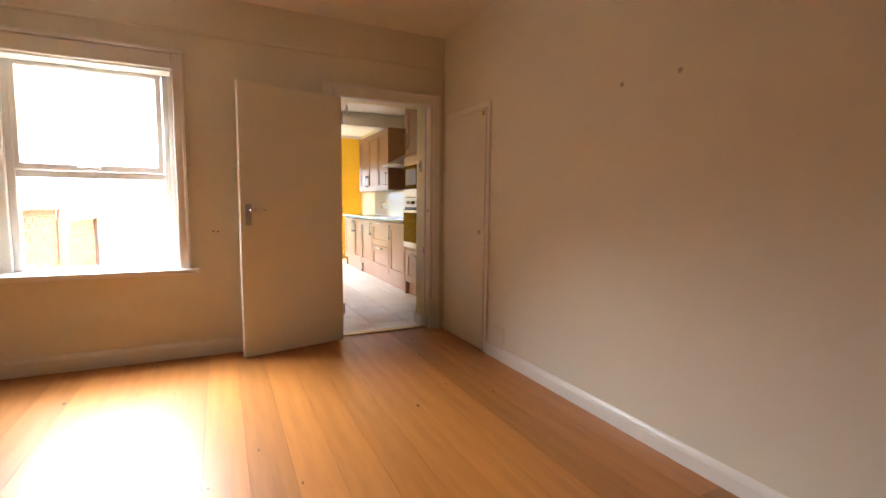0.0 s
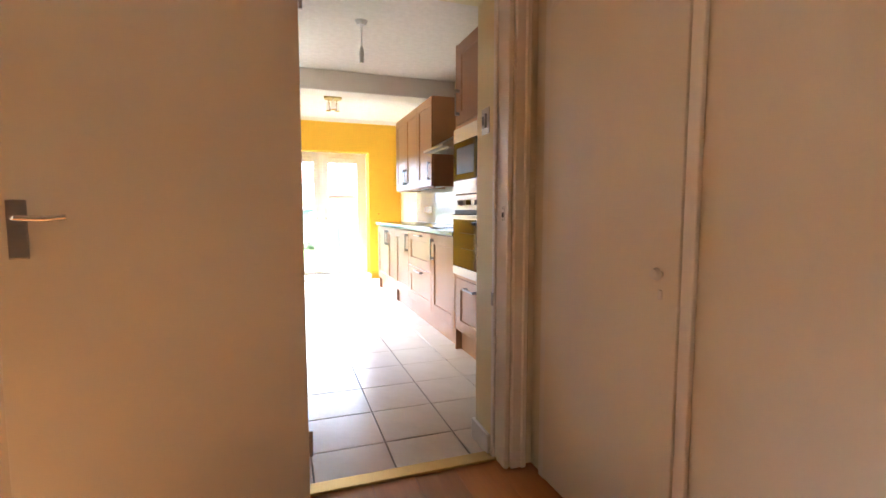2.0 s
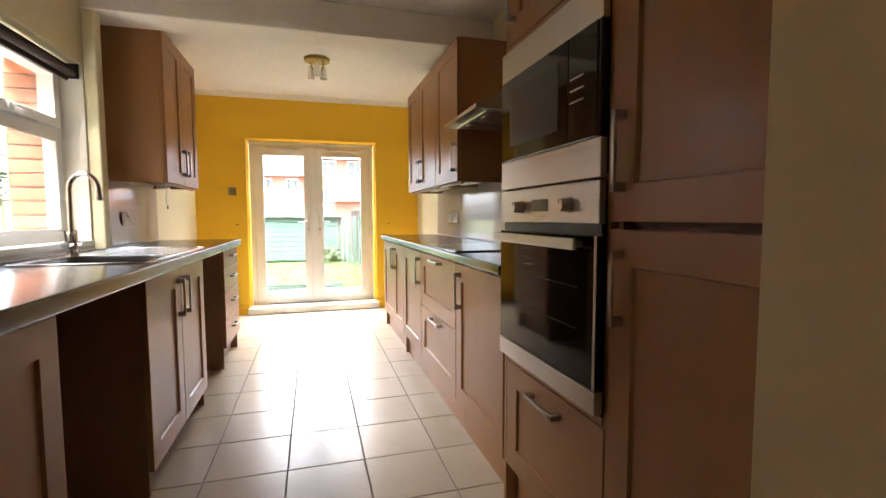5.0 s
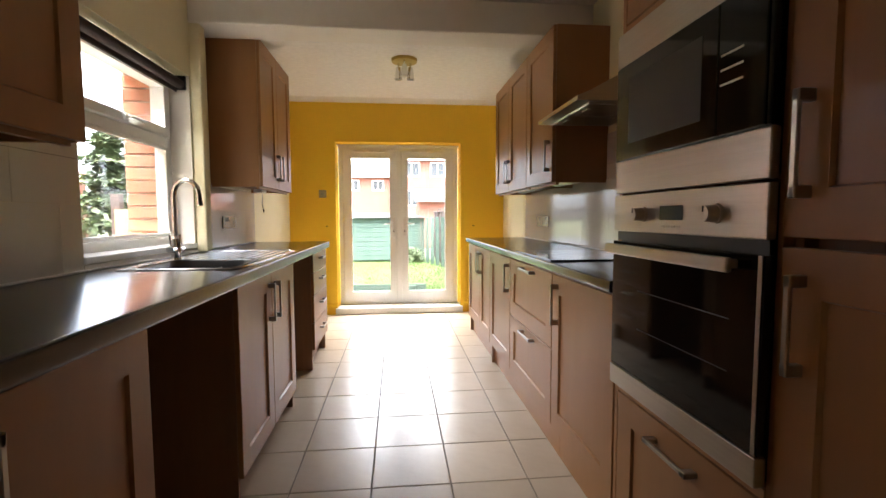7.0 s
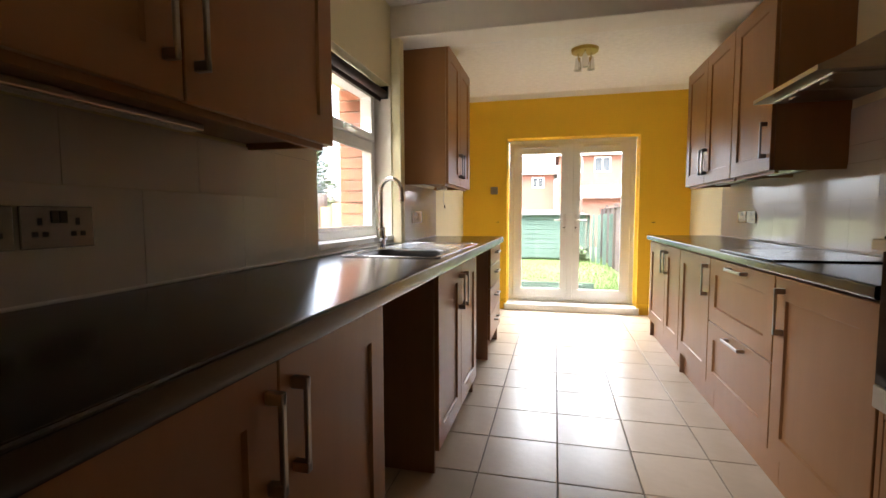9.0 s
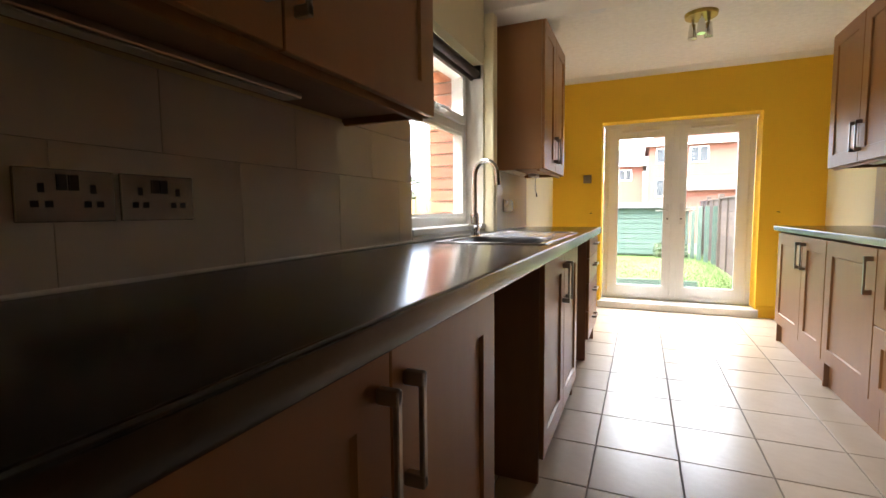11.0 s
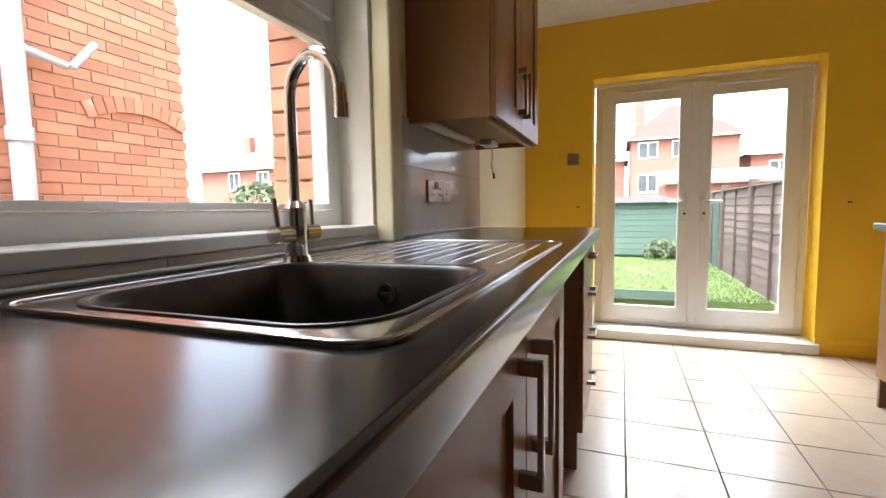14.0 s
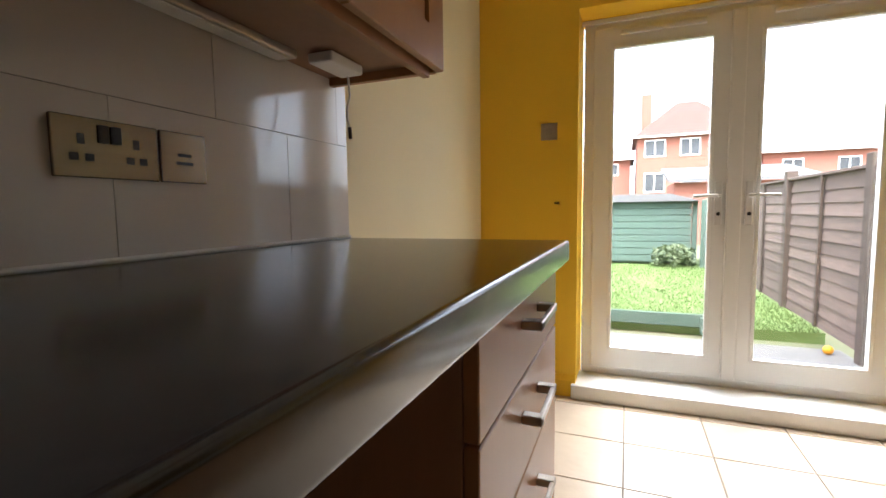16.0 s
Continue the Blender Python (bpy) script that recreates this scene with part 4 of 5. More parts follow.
border = bmesh.new()
loops = [[border.verts.new((x, y, z)) for x, y in rounded(inset, r)] for inset, r, z in ((0.0, 0.045, TOP), (0.0, 0.045, S + 0.001), (0.003, 0.042, S + 0.002), (0.03, 0.001, S + 0.002), (0.03, 0.001, TOP))]
for la, lb in zip(loops, loops[1:]):
    for k in range(len(la)):
        border.faces.new((la[k], la[(k + 1) % len(la)], lb[(k + 1) % len(la)], lb[k]))
part("border", border, M_SINK, sink, "", True)
part("rim", boxes((SX0 + 0.03, BX0 - 0.002, SY0 + 0.03, SY1 - 0.03, TOP, S + 0.0015), (BX1 + 0.002, SX1 - 0.03, SY0 + 0.03, SY1 - 0.03, TOP, S + 0.0015), (BX0 - 0.002, BX1 + 0.002, SY0 + 0.03, BY0 - 0.002, TOP, S + 0.0015)), M_SINK, sink)
edge = [(x, y, S + 0.001) for x, y in rounded(0.004, 0.041)]
mid = [(SX1 - 0.004, (SY0 + SY1) / 2, S + 0.001)]
part("rolled_edge", bm_tube(bmesh.new(), mid + edge + mid, 0.004, 10, (0, 0, 1)), M_SINK, sink, "", True)
n = 9
part("drainer", boxes((BX0 - 0.002, BX1 + 0.002, BY1 + 0.012, SY1 - 0.03, TOP, S + 0.001)), M_SINK, sink)
for k in range(n):
    x = BX0 + 0.015 + k * (BX1 - BX0 - 0.03) / (n - 1)
    yb = SY1 - 0.05 - 0.02 * (k % 2)
    bm = bm_tube(bmesh.new(), [(x, BY1 + 0.05, S - 0.004), (x, BY1 + 0.08, S - 0.0012), (x, yb - 0.03, S - 0.0012), (x, yb, S - 0.004)], 0.0045, 8)
    part("drainer_rib", bm, M_SINK, sink, "", True)
ov = bm_cyl(bmesh.new(), (0.42, BY1 - 0.02, TOP - 0.045), (0.42, BY1 - 0.0105, TOP - 0.045), 0.017, n=20)
ovf = part("overflow", ov, M_CHROME, sink, "round chrome overflow", True)
part("overflow_slot", boxes((0.408, 0.432, BY1 - 0.0215, BY1 - 0.0202, TOP - 0.0485, TOP - 0.0415)), M_BLACK, ovf)
part("plug_waste", bm_cyl(bmesh.new(), (0.41, 6.11, S - 0.1625), (0.41, 6.11, S - 0.158), 0.04, n=24), M_CHROME, sink, "", True)
tap = thing("mixer_tap", (0.205, 6.26, TOP), "chrome swan-neck mixer tap with two lever handles", "tap")
TPX, TPY = 0.2, 6.28
body = bm_cyl(bmesh.new(), (TPX, TPY, S + 0.001), (TPX, TPY, S + 0.012), 0.029, 0.026, 24)
bm_cyl(body, (TPX, TPY, S + 0.012), (TPX, TPY, S + 0.105), 0.0215, n=24)
bm_cyl(body, (TPX, TPY, S + 0.105), (TPX, TPY, S + 0.118), 0.0215, 0.014, 24)
part("body", body, M_CHROME, tap, "", True)
arc = [(TPX, TPY, S + 0.1), (TPX, TPY, S + 0.31)]
R = 0.075
for k in range(1, 15):
    a = math.pi * k / 14 * 0.97
    arc.append((TPX + 0.85 * (R - R * math.cos(a)), TPY - 0.15 * (R - R * math.cos(a)), S + 0.31 + R * math.sin(a)))
arc.append((arc[-1][0] + 0.002, arc[-1][1], arc[-1][2] - 0.05))
part("spout", bm_tube(bmesh.new(), arc, 0.0115, 18), M_CHROME, tap, "tall curved spout", True)
part("nozzle", bm_cyl(bmesh.new(), (arc[-1][0], arc[-1][1], arc[-1][2] - 0.006), (arc[-1][0], arc[-1][1], arc[-1][2] + 0.02), 0.0135, n=18), M_CHROME, tap, "", True)
for s in (-1, 1):
    q = bm_cyl(bmesh.new(), (TPX, TPY + s * 0.02, S + 0.055), (TPX, TPY + s * 0.062, S + 0.055), 0.0165, n=20)
    bm_cyl(q, (TPX, TPY + s * 0.05, S + 0.06), (TPX - 0.004, TPY + s * 0.053, S + 0.122), 0.0055, n=12)
    part("lever", q, M_CHROME, tap, "slim upright lever", True)


# ---- sockets, switches and ceiling fittings ----
def socket(x, d, ya, yb, za, zb, kind, label):
    """A flat metal plate on the wall x facing d; kind: double, fused or switch."""
    s = thing("wall_socket", (x, (ya + yb) / 2, za), label, "wall socket", "metal sockets over the worktop")
    a, b = sorted((x, x + d * 0.007))
    p = part("plate", boxes((a, b, ya, yb, za, zb), bevel=0.0015), M_SOCKET, s)
    f, g = sorted((x + d * 0.0068, x + d * 0.0078))
    w, h = yb - ya, zb - za
    def slot(u0, u1, v0, v1):
        part("slot", boxes((f, g, ya + u0 * w, ya + u1 * w, za + v0 * h, za + v1 * h)), M_BLACK, p)
    if kind == "double":
        for c in (0.24, 0.76):
            slot(c - 0.03, c + 0.03, 0.55, 0.72)
            slot(c - 0.105, c - 0.03, 0.28, 0.40)
            slot(c + 0.03, c + 0.105, 0.28, 0.40)
        for c in (0.44, 0.56):
            part("rocker", boxes((f, g + d * 0.003 if d > 0 else g, ya + (c - 0.045) * w, ya + (c + 0.045) * w, za + 0.6 * h, za + 0.9 * h), bevel=0.0008), M_BLACK, p)
    else:
        slot(0.32, 0.68, 0.36, 0.42)
        slot(0.36, 0.64, 0.52, 0.58)
    return s


TF = KL + 0.009
socket(TF, 1, 4.435, 4.587, 1.036, 1.126, "double", "flat steel double socket on the tiled splashback")
socket(TF, 1, 4.598, 4.75, 1.036, 1.126, "double", "flat steel double socket on the tiled splashback")
socket(TF, 1, 7.222, 7.378, 1.046, 1.134, "double", "flat steel double socket by the drainer")
socket(TF, 1, 7.382, 7.472, 1.046, 1.134, "fused", "flat steel fused spur beside the double socket")
socket(KR - 0.009, -1, 7.60, 7.745, 1.04, 1.125, "double", "flat steel double socket on the hob wall")
socket(KR - 0.009, -1, 7.765, 7.91, 1.04, 1.125, "double", "flat steel double socket on the hob wall")
sw = thing("light_switch", (0.44, KFAR, 1.37), "flat steel light switch on the yellow wall", "light switch")
spl = part("plate", boxes((0.40, 0.482, KFAR - 0.008, KFAR, 1.345, 1.43), bevel=0.002), M_STEEL, sw)
part("rocker", boxes((0.425, 0.457, KFAR - 0.012, KFAR - 0.008, 1.37, 1.405), bevel=0.002), M_NICKEL, spl)
for x in (0.475, 0.488, 2.165, 2.178):
    hole = thing("screw_hole", (x, KFAR, 1.0), "tiny dark screw hole in the yellow wall", "screw hole", "screw holes beside the garden doors")
    part("hole", bm_cyl(bmesh.new(), (x, KFAR - 0.003, 1.02), (x, KFAR, 1.02), 0.006, n=8), M_GAP, hole)

lampc = thing("ceiling_spotlight", (1.352, 7.94, KCEIL), "round ceiling fitting with three small metal spotlights", "ceiling light")
LPX, LPY = 1.352, 7.94
part("base_plate", bm_cyl(bmesh.new(), (LPX, LPY, KCEIL - 0.024), (LPX, LPY, KCEIL), 0.105, 0.11, 32), M_BRASS, lampc, "round metal ceiling plate", True)
for k in range(3):
    a = 2 * math.pi * k / 3 + 0.5
    cx, cy = LPX + 0.06 * math.cos(a), LPY + 0.06 * math.sin(a)
    hd = bm_cyl(bmesh.new(), (cx, cy, KCEIL - 0.06), (cx, cy, KCEIL - 0.024), 0.008, n=12)
    bm_cyl(hd, (cx, cy, KCEIL - 0.16), (cx, cy, KCEIL - 0.06), 0.031, 0.02, 20)
    part("spotlight", hd, M_CHROME, lampc, "small metal spotlight", True)
smoke = thing("smoke_detector", (0.68, 7.47, KCEIL), "round white smoke detector on the ceiling", "smoke detector")
part("body", bm_cyl(bmesh.new(), (0.68, 7.47, KCEIL - 0.038), (0.68, 7.47, KCEIL - 0.012), 0.056, 0.066, 28), M_PLASTIC, smoke, "", True)
part("base", bm_cyl(bmesh.new(), (0.68, 7.47, KCEIL - 0.012), (0.68, 7.47, KCEIL), 0.07, n=28), M_PLASTIC, smoke, "", True)
pend = thing("pendant_lamp_holder", (1.318, 5.55, KCEIL), "bare white pendant lamp holder on a short flex", "pendant light")
part("ceiling_rose", bm_cyl(bmesh.new(), (1.318, 5.55, KCEIL - 0.03), (1.318, 5.55, KCEIL), 0.03, 0.046, 24), M_PLASTIC, pend, "", True)
part("flex", bm_cyl(bmesh.new(), (1.318, 5.55, KCEIL - 0.2), (1.318, 5.55, KCEIL - 0.03), 0.0035, n=8), M_PLASTIC, pend)
part("lamp_holder", bm_cyl(bm_cyl(bmesh.new(), (1.318, 5.55, KCEIL - 0.25), (1.318, 5.55, KCEIL - 0.19), 0.02, 0.012, 18), (1.318, 5.55, KCEIL - 0.30), (1.318, 5.55, KCEIL - 0.25), 0.017, n=18), M_PLASTIC, pend, "", True)

# under-cabinet strip lights, driver and loose cable
def strip_light(x, ya, yb, z, label):
    s = thing("strip_light", (x, (ya + yb) / 2, z), label, "strip light", "strip lights under the wall cabinets")
    part("housing", boxes((x - 0.025, x + 0.025, ya, yb, z - 0.018, z), bevel=0.004, segments=2), M_STEEL, s)
    part("diffuser", boxes((x - 0.018, x + 0.018, ya + 0.02, yb - 0.02, z - 0.022, z - 0.018), bevel=0.002), M_PLASTIC, s)


strip_light(0.16, 4.3, 5.0, 1.3565, "slim metal strip light under the wall cabinet")
strip_light(0.115, 7.12, 7.68, 1.3465, "slim metal strip light under the wall cabinet")
strip_light(2.36, 6.6, 7.0, 1.3465, "slim metal strip light under the wall cabinet")
strip_light(2.36, 7.3, 7.9, 1.3465, "slim metal strip light under the wall cabinet")
drv = thing("cable_box", (0.2, 7.78, 1.32), "small white junction box with a short loose cable", "junction box")
part("box", boxes((0.15, 0.215, 7.70, 7.83, 1.322, 1.3465), bevel=0.006, segments=2), M_PLASTIC, drv)
part("cable", bm_tube(bmesh.new(), [(0.19, 7.80, 1.317), (0.19, 7.805, 1.27), (0.185, 7.80, 1.24), (0.19, 7.792, 1.215), (0.2, 7.785, 1.19)], 0.0028, 8), M_PLASTIC, drv, "", True)
part("cable_end", bm_tube(bmesh.new(), [(0.2, 7.785, 1.192), (0.203, 7.783, 1.165)], 0.0045, 8), M_BLACK, drv, "black cable end")

# ---- outside ----
ground = structure("ground", boxes((-120, 120, 3.98, 160, -0.6, -0.19)), M_GROUND, "bare ground reaching into the distance", "ground")
structure("pavement", boxes((-2.0, 2.4, 9.57, 11.25, -0.19, -0.15)), M_PATIO, "grey concrete patio", "patio")
lawn = structure("lawn", boxes((-2.0, 2.4, 11.55, 17.6, -0.19, -0.09)), M_GRASS, "lawn behind a low timber edge", "lawn")
edge_b = thing("lawn_edging", (0.3, 11.5, -0.15), "low green stained timber edging along the lawn", "edging")
part("board", boxes((-2.0, 1.75, 11.46, 11.5, -0.1, 0.02), bevel=0.005), M_GREEN, edge_b)
for x in (-1.4, 0.0, 1.45):
    part("stake", boxes((x, x + 0.12, 11.40, 11.46, -0.15, 0.0), bevel=0.005), M_GREEN, edge_b)


def fence_panel(y, length, x, top, base):
    f = thing("fence_panel", (x, y, base), "weathered brown overlap fence panel beside the garden", "fence", "fence panels along the garden")
    part("post", boxes((x - 0.05, x + 0.05, y - 0.05, y + 0.05, base, top + 0.1), bevel=0.006), M_POST, f)
    n = 12
    for k in range(n):
        za = base + 0.08 + (top - base - 0.1) * k / n
        h = (top - base) / n + 0.02
        bm = boxes((-0.008, 0.008, 0.05, length - 0.05, 0, h), bevel=0.002)
        bm.transform(Matrix.Translation((x, y, za)) @ Matrix.Rotation(radians(7 + 2 * noise.noise((k, y, 0))), 4, "Y"))
        part("board", bm, M_FENCE, f)
    part("batten", boxes((x - 0.035, x - 0.012, y + length / 2 - 0.02, y + length / 2 + 0.02, base + 0.05, top), bevel=0.003), M_POST, f)
    part("cap_rail", boxes((x - 0.035, x + 0.03, y + 0.05, y + length - 0.05, top, top + 0.025), bevel=0.003), M_FENCE, f)


for k in range(4):
    fence_panel(10.9 + 1.8 * k, 1.8, 2.42, 1.25, -0.17)
fence_panel(9.75, 1.15, 2.42, 1.25, -0.17)

shed = thing("shed", (0.9, 17.0, -0.05), "green painted timber shed with a grey felt roof", "shed")
part("wall", boxes((-0.6, 1.9, 16.3, 18.0, -0.05, 1.1)), M_GREEN, shed)
for k in range(9):
    part("cladding_board", boxes((-0.62, 1.92, 16.27, 16.30, -0.02 + k * 0.125, 0.095 + k * 0.125), bevel=0.004), M_GREEN, shed)
rf = bmesh.new()
prism(rf, [(-0.75, 1.10), (2.05, 1.10), (1.55, 1.24), (-0.2, 1.24)], "y", 16.15, 18.1)
part("roof", rf, M_FELT, shed)
trel = thing("garden_fence", (2.1, 16.5, 0), "green stained garden fence at the end of the lawn", "fence")
for k in range(5):
    part("board", boxes((1.93 + k * 0.1, 2.02 + k * 0.1, 16.3 - 0.35 * k, 16.33 - 0.35 * k, -0.1, 1.12), bevel=0.004), M_GREEN, trel)


def house(name, x0, x1, ya, yb, eave, ridge, label, roofmat, windows, chimney=True):
    h = thing(name, ((x0 + x1) / 2, ya, -0.2), label, "house")
    part("wall", boxes((x0, x1, ya, yb, -0.2, eave)), M_FARBRICK, h)
    bm = bmesh.new()
    i = (yb - ya) * 0.38
    lo = [bm.verts.new(p) for p in ((x0 - 0.3, ya - 0.3, eave), (x1 + 0.3, ya - 0.3, eave), (x1 + 0.3, yb + 0.3, eave), (x0 - 0.3, yb + 0.3, eave))]
    hi = [bm.verts.new(p) for p in ((x0 + i, (ya + yb) / 2, ridge), (x1 - i, (ya + yb) / 2, ridge))]
    bm.faces.new(lo)
    bm.faces.new((lo[0], lo[1], hi[1], hi[0]))
    bm.faces.new((lo[1], lo[2], hi[1]))
    bm.faces.new((lo[2], lo[3], hi[0], hi[1]))
    bm.faces.new((lo[3], lo[0], hi[0]))
    rf = part("roof", bm, roofmat, h)
    part("gutter", boxes((x0 - 0.35, x1 + 0.35, ya - 0.42, ya - 0.3, eave - 0.08, eave + 0.03)), M_UPVC, h)
    for wx, wz, ww, wh in windows:
        w = part("window", boxes((wx - ww / 2, wx + ww / 2, ya - 0.04, ya + 0.02, wz, wz + 0.08), (wx - ww / 2, wx + ww / 2, ya - 0.04, ya + 0.02, wz + wh - 0.08, wz + wh), (wx - ww / 2, wx - ww / 2 + 0.08, ya - 0.04, ya + 0.02, wz + 0.08, wz + wh - 0.08),
                 (wx + ww / 2 - 0.08, wx + ww / 2, ya - 0.04, ya + 0.02, wz + 0.08, wz + wh - 0.08), (wx - 0.04, wx + 0.04, ya - 0.04, ya + 0.02, wz + 0.08, wz + wh - 0.08)), M_UPVC, h)
        part("pane", boxes((wx - ww / 2 + 0.08, wx + ww / 2 - 0.08, ya - 0.012, ya - 0.002, wz + 0.08, wz + wh - 0.08)), M_WINDOWDARK, w)
    if chimney:
        part("chimney", boxes((x0 + 0.3, x0 + 1.0, (ya + yb) / 2 - 0.3, (ya + yb) / 2 + 0.3, eave + 0.4, ridge + 0.7)), M_FARBRICK, rf)
    return h


house("house", 1.4, 8.0, 41, 48, 5.7, 8.5, "red brick house with hipped clay tile roof", M_ROOF, [(2.5, 4.35, 1.3, 1.15), (4.6, 4.35, 1.2, 1.15), (2.5, 2.0, 1.3, 1.3), (4.7, 2.0, 1.2, 1.3)])
house("house", -4.0, 1.0, 44, 50, 4.6, 6.4, "dark roofed brick house behind the shed", M_SLATE, [(-0.3, 3.4, 1.0, 0.9), (-2.4, 3.4, 1.0, 0.9)], False)
house("house", 9.3, 20.0, 44, 52, 4.6, 6.2, "row of low brick houses with dark roofs", M_SLATE, [(11.0, 3.1, 1.2, 1.0), (14.0, 3.1, 1.2, 1.0), (17.0, 3.1, 1.2, 1.0)], False)

# neighbour's brick wall and house beside the yard
NX, NEND = -2.5, 8.32
nb = thing("neighbour_house", (0, 0, 0), "red brick side wall of the house next door", "house")
part("wall", boxes((NX - 4.0, NX - 0.012, 4.0, NEND - 0.01, -0.2, 5.5)), M_MORTAR, nb)
yw = structure("yard_wall", boxes((-2.21, -2.012, 4.0, 7.65, -0.2, 1.0), (-2.19, -2.012, 7.65, 10.3, -0.2, 0.82)), M_MORTAR, "low weathered brick yard wall with concrete coping", "garden wall")

gate = thing("side_fence", (-1.3, 9.5, -0.19), "pale timber boarded fence across the side yard", "fence")
for k in range(7):
    part("board", boxes((-1.95 + k * 0.165, -1.80 + k * 0.165, 9.55, 9.572, -0.15, 1.22 + 0.05 * (k % 2)), bevel=0.004), M_PALE, gate)
part("post", boxes((-2.0, -1.9, 9.572, 9.66, -0.19, 1.4), bevel=0.006), M_FENCE, gate)
part("rail", boxes((-1.95, -0.82, 9.573, 9.60, 0.9, 0.98)), M_PALE, gate)


def conifer(x, y, h, w, label):
    """A trunk with tiers of short boughs, each a spray of small leaf clumps."""
    t = thing("tree", (x, y, -0.19), label, "tree")
    part("trunk", bm_cyl(bmesh.new(), (x, y, -0.19), (x, y, h * 0.95), 0.14, 0.02, 8), M_BARK, t)
    rng = random.Random(int(x * 7 + y))
    bm = bmesh.new()
    for k in range(5200):
        q = rng.random() ** 0.8
        z = 0.4 + (h - 0.4) * q
        r = w * (1 - q) ** 0.55 * rng.uniform(0.25, 1.0) * (0.8 + 0.35 * math.sin(q * 37))
        a = rng.uniform(0, 2 * math.pi)
        c = Vector((x + r * math.cos(a), y + r * math.sin(a), z - 0.2 * r))
        s = rng.uniform(0.10, 0.24)
        u = Vector((math.cos(a), math.sin(a), rng.uniform(-0.6, 0.5))) * s
        v = Vector((-math.sin(a), math.cos(a), rng.uniform(-0.4, 0.4))) * s * 0.6
        bm.faces.new([bm.verts.new(p) for p in (c - v, c + u * 0.6 - v * 0.3, c + u, c + v)])
    tagged(part("crown", bm, M_LEAF, t), kind="stuff")


def shrub(x, y, h, w, label, mat, leaf=0.16):
    t = thing("shrub", (x, y, -0.19), label, "shrub")
    rng = random.Random(int(x * 13 + y * 3))
    bm = bmesh.new()
    for k in range(4):
        a = rng.uniform(0, 6.28)
        bm_cyl(bm, (x, y, -0.19), (x + 0.5 * w * math.cos(a), y + 0.5 * w * math.sin(a), h * 0.7), 0.025 * min(1, h), 0.008 * min(1, h), 6)
    part("branch", bm, M_BARK, t)
    bm = bmesh.new()
    for k in range(900):
        a, e, r = rng.uniform(0, 6.28), rng.uniform(-0.3, 1.5), rng.uniform(0.45, 1.0) ** 0.5
        c = Vector((x + w * r * math.cos(a) * math.cos(e), y + w * r * math.sin(a) * math.cos(e), h * 0.45 + h * 0.55 * r * math.sin(e) + 0.12 * math.sin(a * 5)))
        s = rng.uniform(0.4, 1.0) * leaf
        u = Vector((rng.uniform(-1, 1), rng.uniform(-1, 1), rng.uniform(-1, 1))) * s
        v = Vector((rng.uniform(-1, 1), rng.uniform(-1, 1), rng.uniform(-1, 1))) * s
        bm.faces.new([bm.verts.new(p) for p in (c - u, c + v, c + u, c - v * 0.6)])
    tagged(part("leaves", bm, mat, t), kind="stuff")


conifer(-11.2, 21.0, 4.9, 1.9, "dark green conifer beyond the yard")
conifer(-8.9, 21.5, 4.4, 1.6, "broad dark conifer beyond the yard")
shrub(-12.6, 20.0, 2.2, 1.5, "bushy green shrub beside the conifer", M_LEAF)
shrub(-9.2, 21.5, 2.0, 1.6, "low green shrub beyond the yard", M_LEAF)
shrub(1.62, 16.0, 0.2, 0.36, "dark shrub in front of the shed", M_LEAF, 0.05)
house("house", -27.0, -20.0, 30, 38, 4.0, 6.2, "red brick house with tiled roof beyond the trees", M_ROOF, [(-21.5, 2.6, 1.0, 1.2), (-24.0, 2.6, 1.0, 1.2)])

# outdoor pipe on the neighbour's wall, and a ball by the fence
pipe = thing("drainpipe", (NX + 0.07, 7.19, 1.0), "pale grey drainpipe with a short branch on the brick wall", "drainpipe")
part("stack", bm_cyl(bmesh.new(), (NX + 0.07, 7.17, 0.5), (NX + 0.07, 7.17, 5.0), 0.055, n=16), M_PIPE, pipe, "", True)
part("branch", bm_tube(bmesh.new(), [(NX + 0.07, 7.2, 1.99), (NX + 0.07, 7.44, 1.945), (NX + 0.07, 7.48, 1.955), (NX + 0.07, 7.62, 2.13)], 0.025, 12), M_PIPE, pipe, "", True)
part("collar", bm_cyl(bmesh.new(), (NX + 0.07, 7.17, 1.45), (NX + 0.07, 7.17, 1.53), 0.066, n=16), M_PIPE, pipe, "", True)
ball = bmesh.new()
bmesh.ops.create_icosphere(ball, subdivisions=3, radius=0.035)
bmesh.ops.translate(ball, verts=ball.verts, vec=(2.27, 11.1, -0.115))
tagged(finish("ball", ball, M_ORANGE, True), "small yellow ball on the patio by the fence", "ball")
out = thing("outhouse", (3.4, 24, -0.2), "low grey roofed outbuilding behind the garden", "outbuilding")
part("wall", boxes((2.2, 5.8, 23, 26, -0.2, 1.75)), M_FARBRICK, out)
part("roof", prism(bmesh.new(), [(22.7, 1.75), (26.3, 2.35), (26.3, 2.45), (22.7, 1.85)], "x", 2.0, 6.0), M_FELT, out)

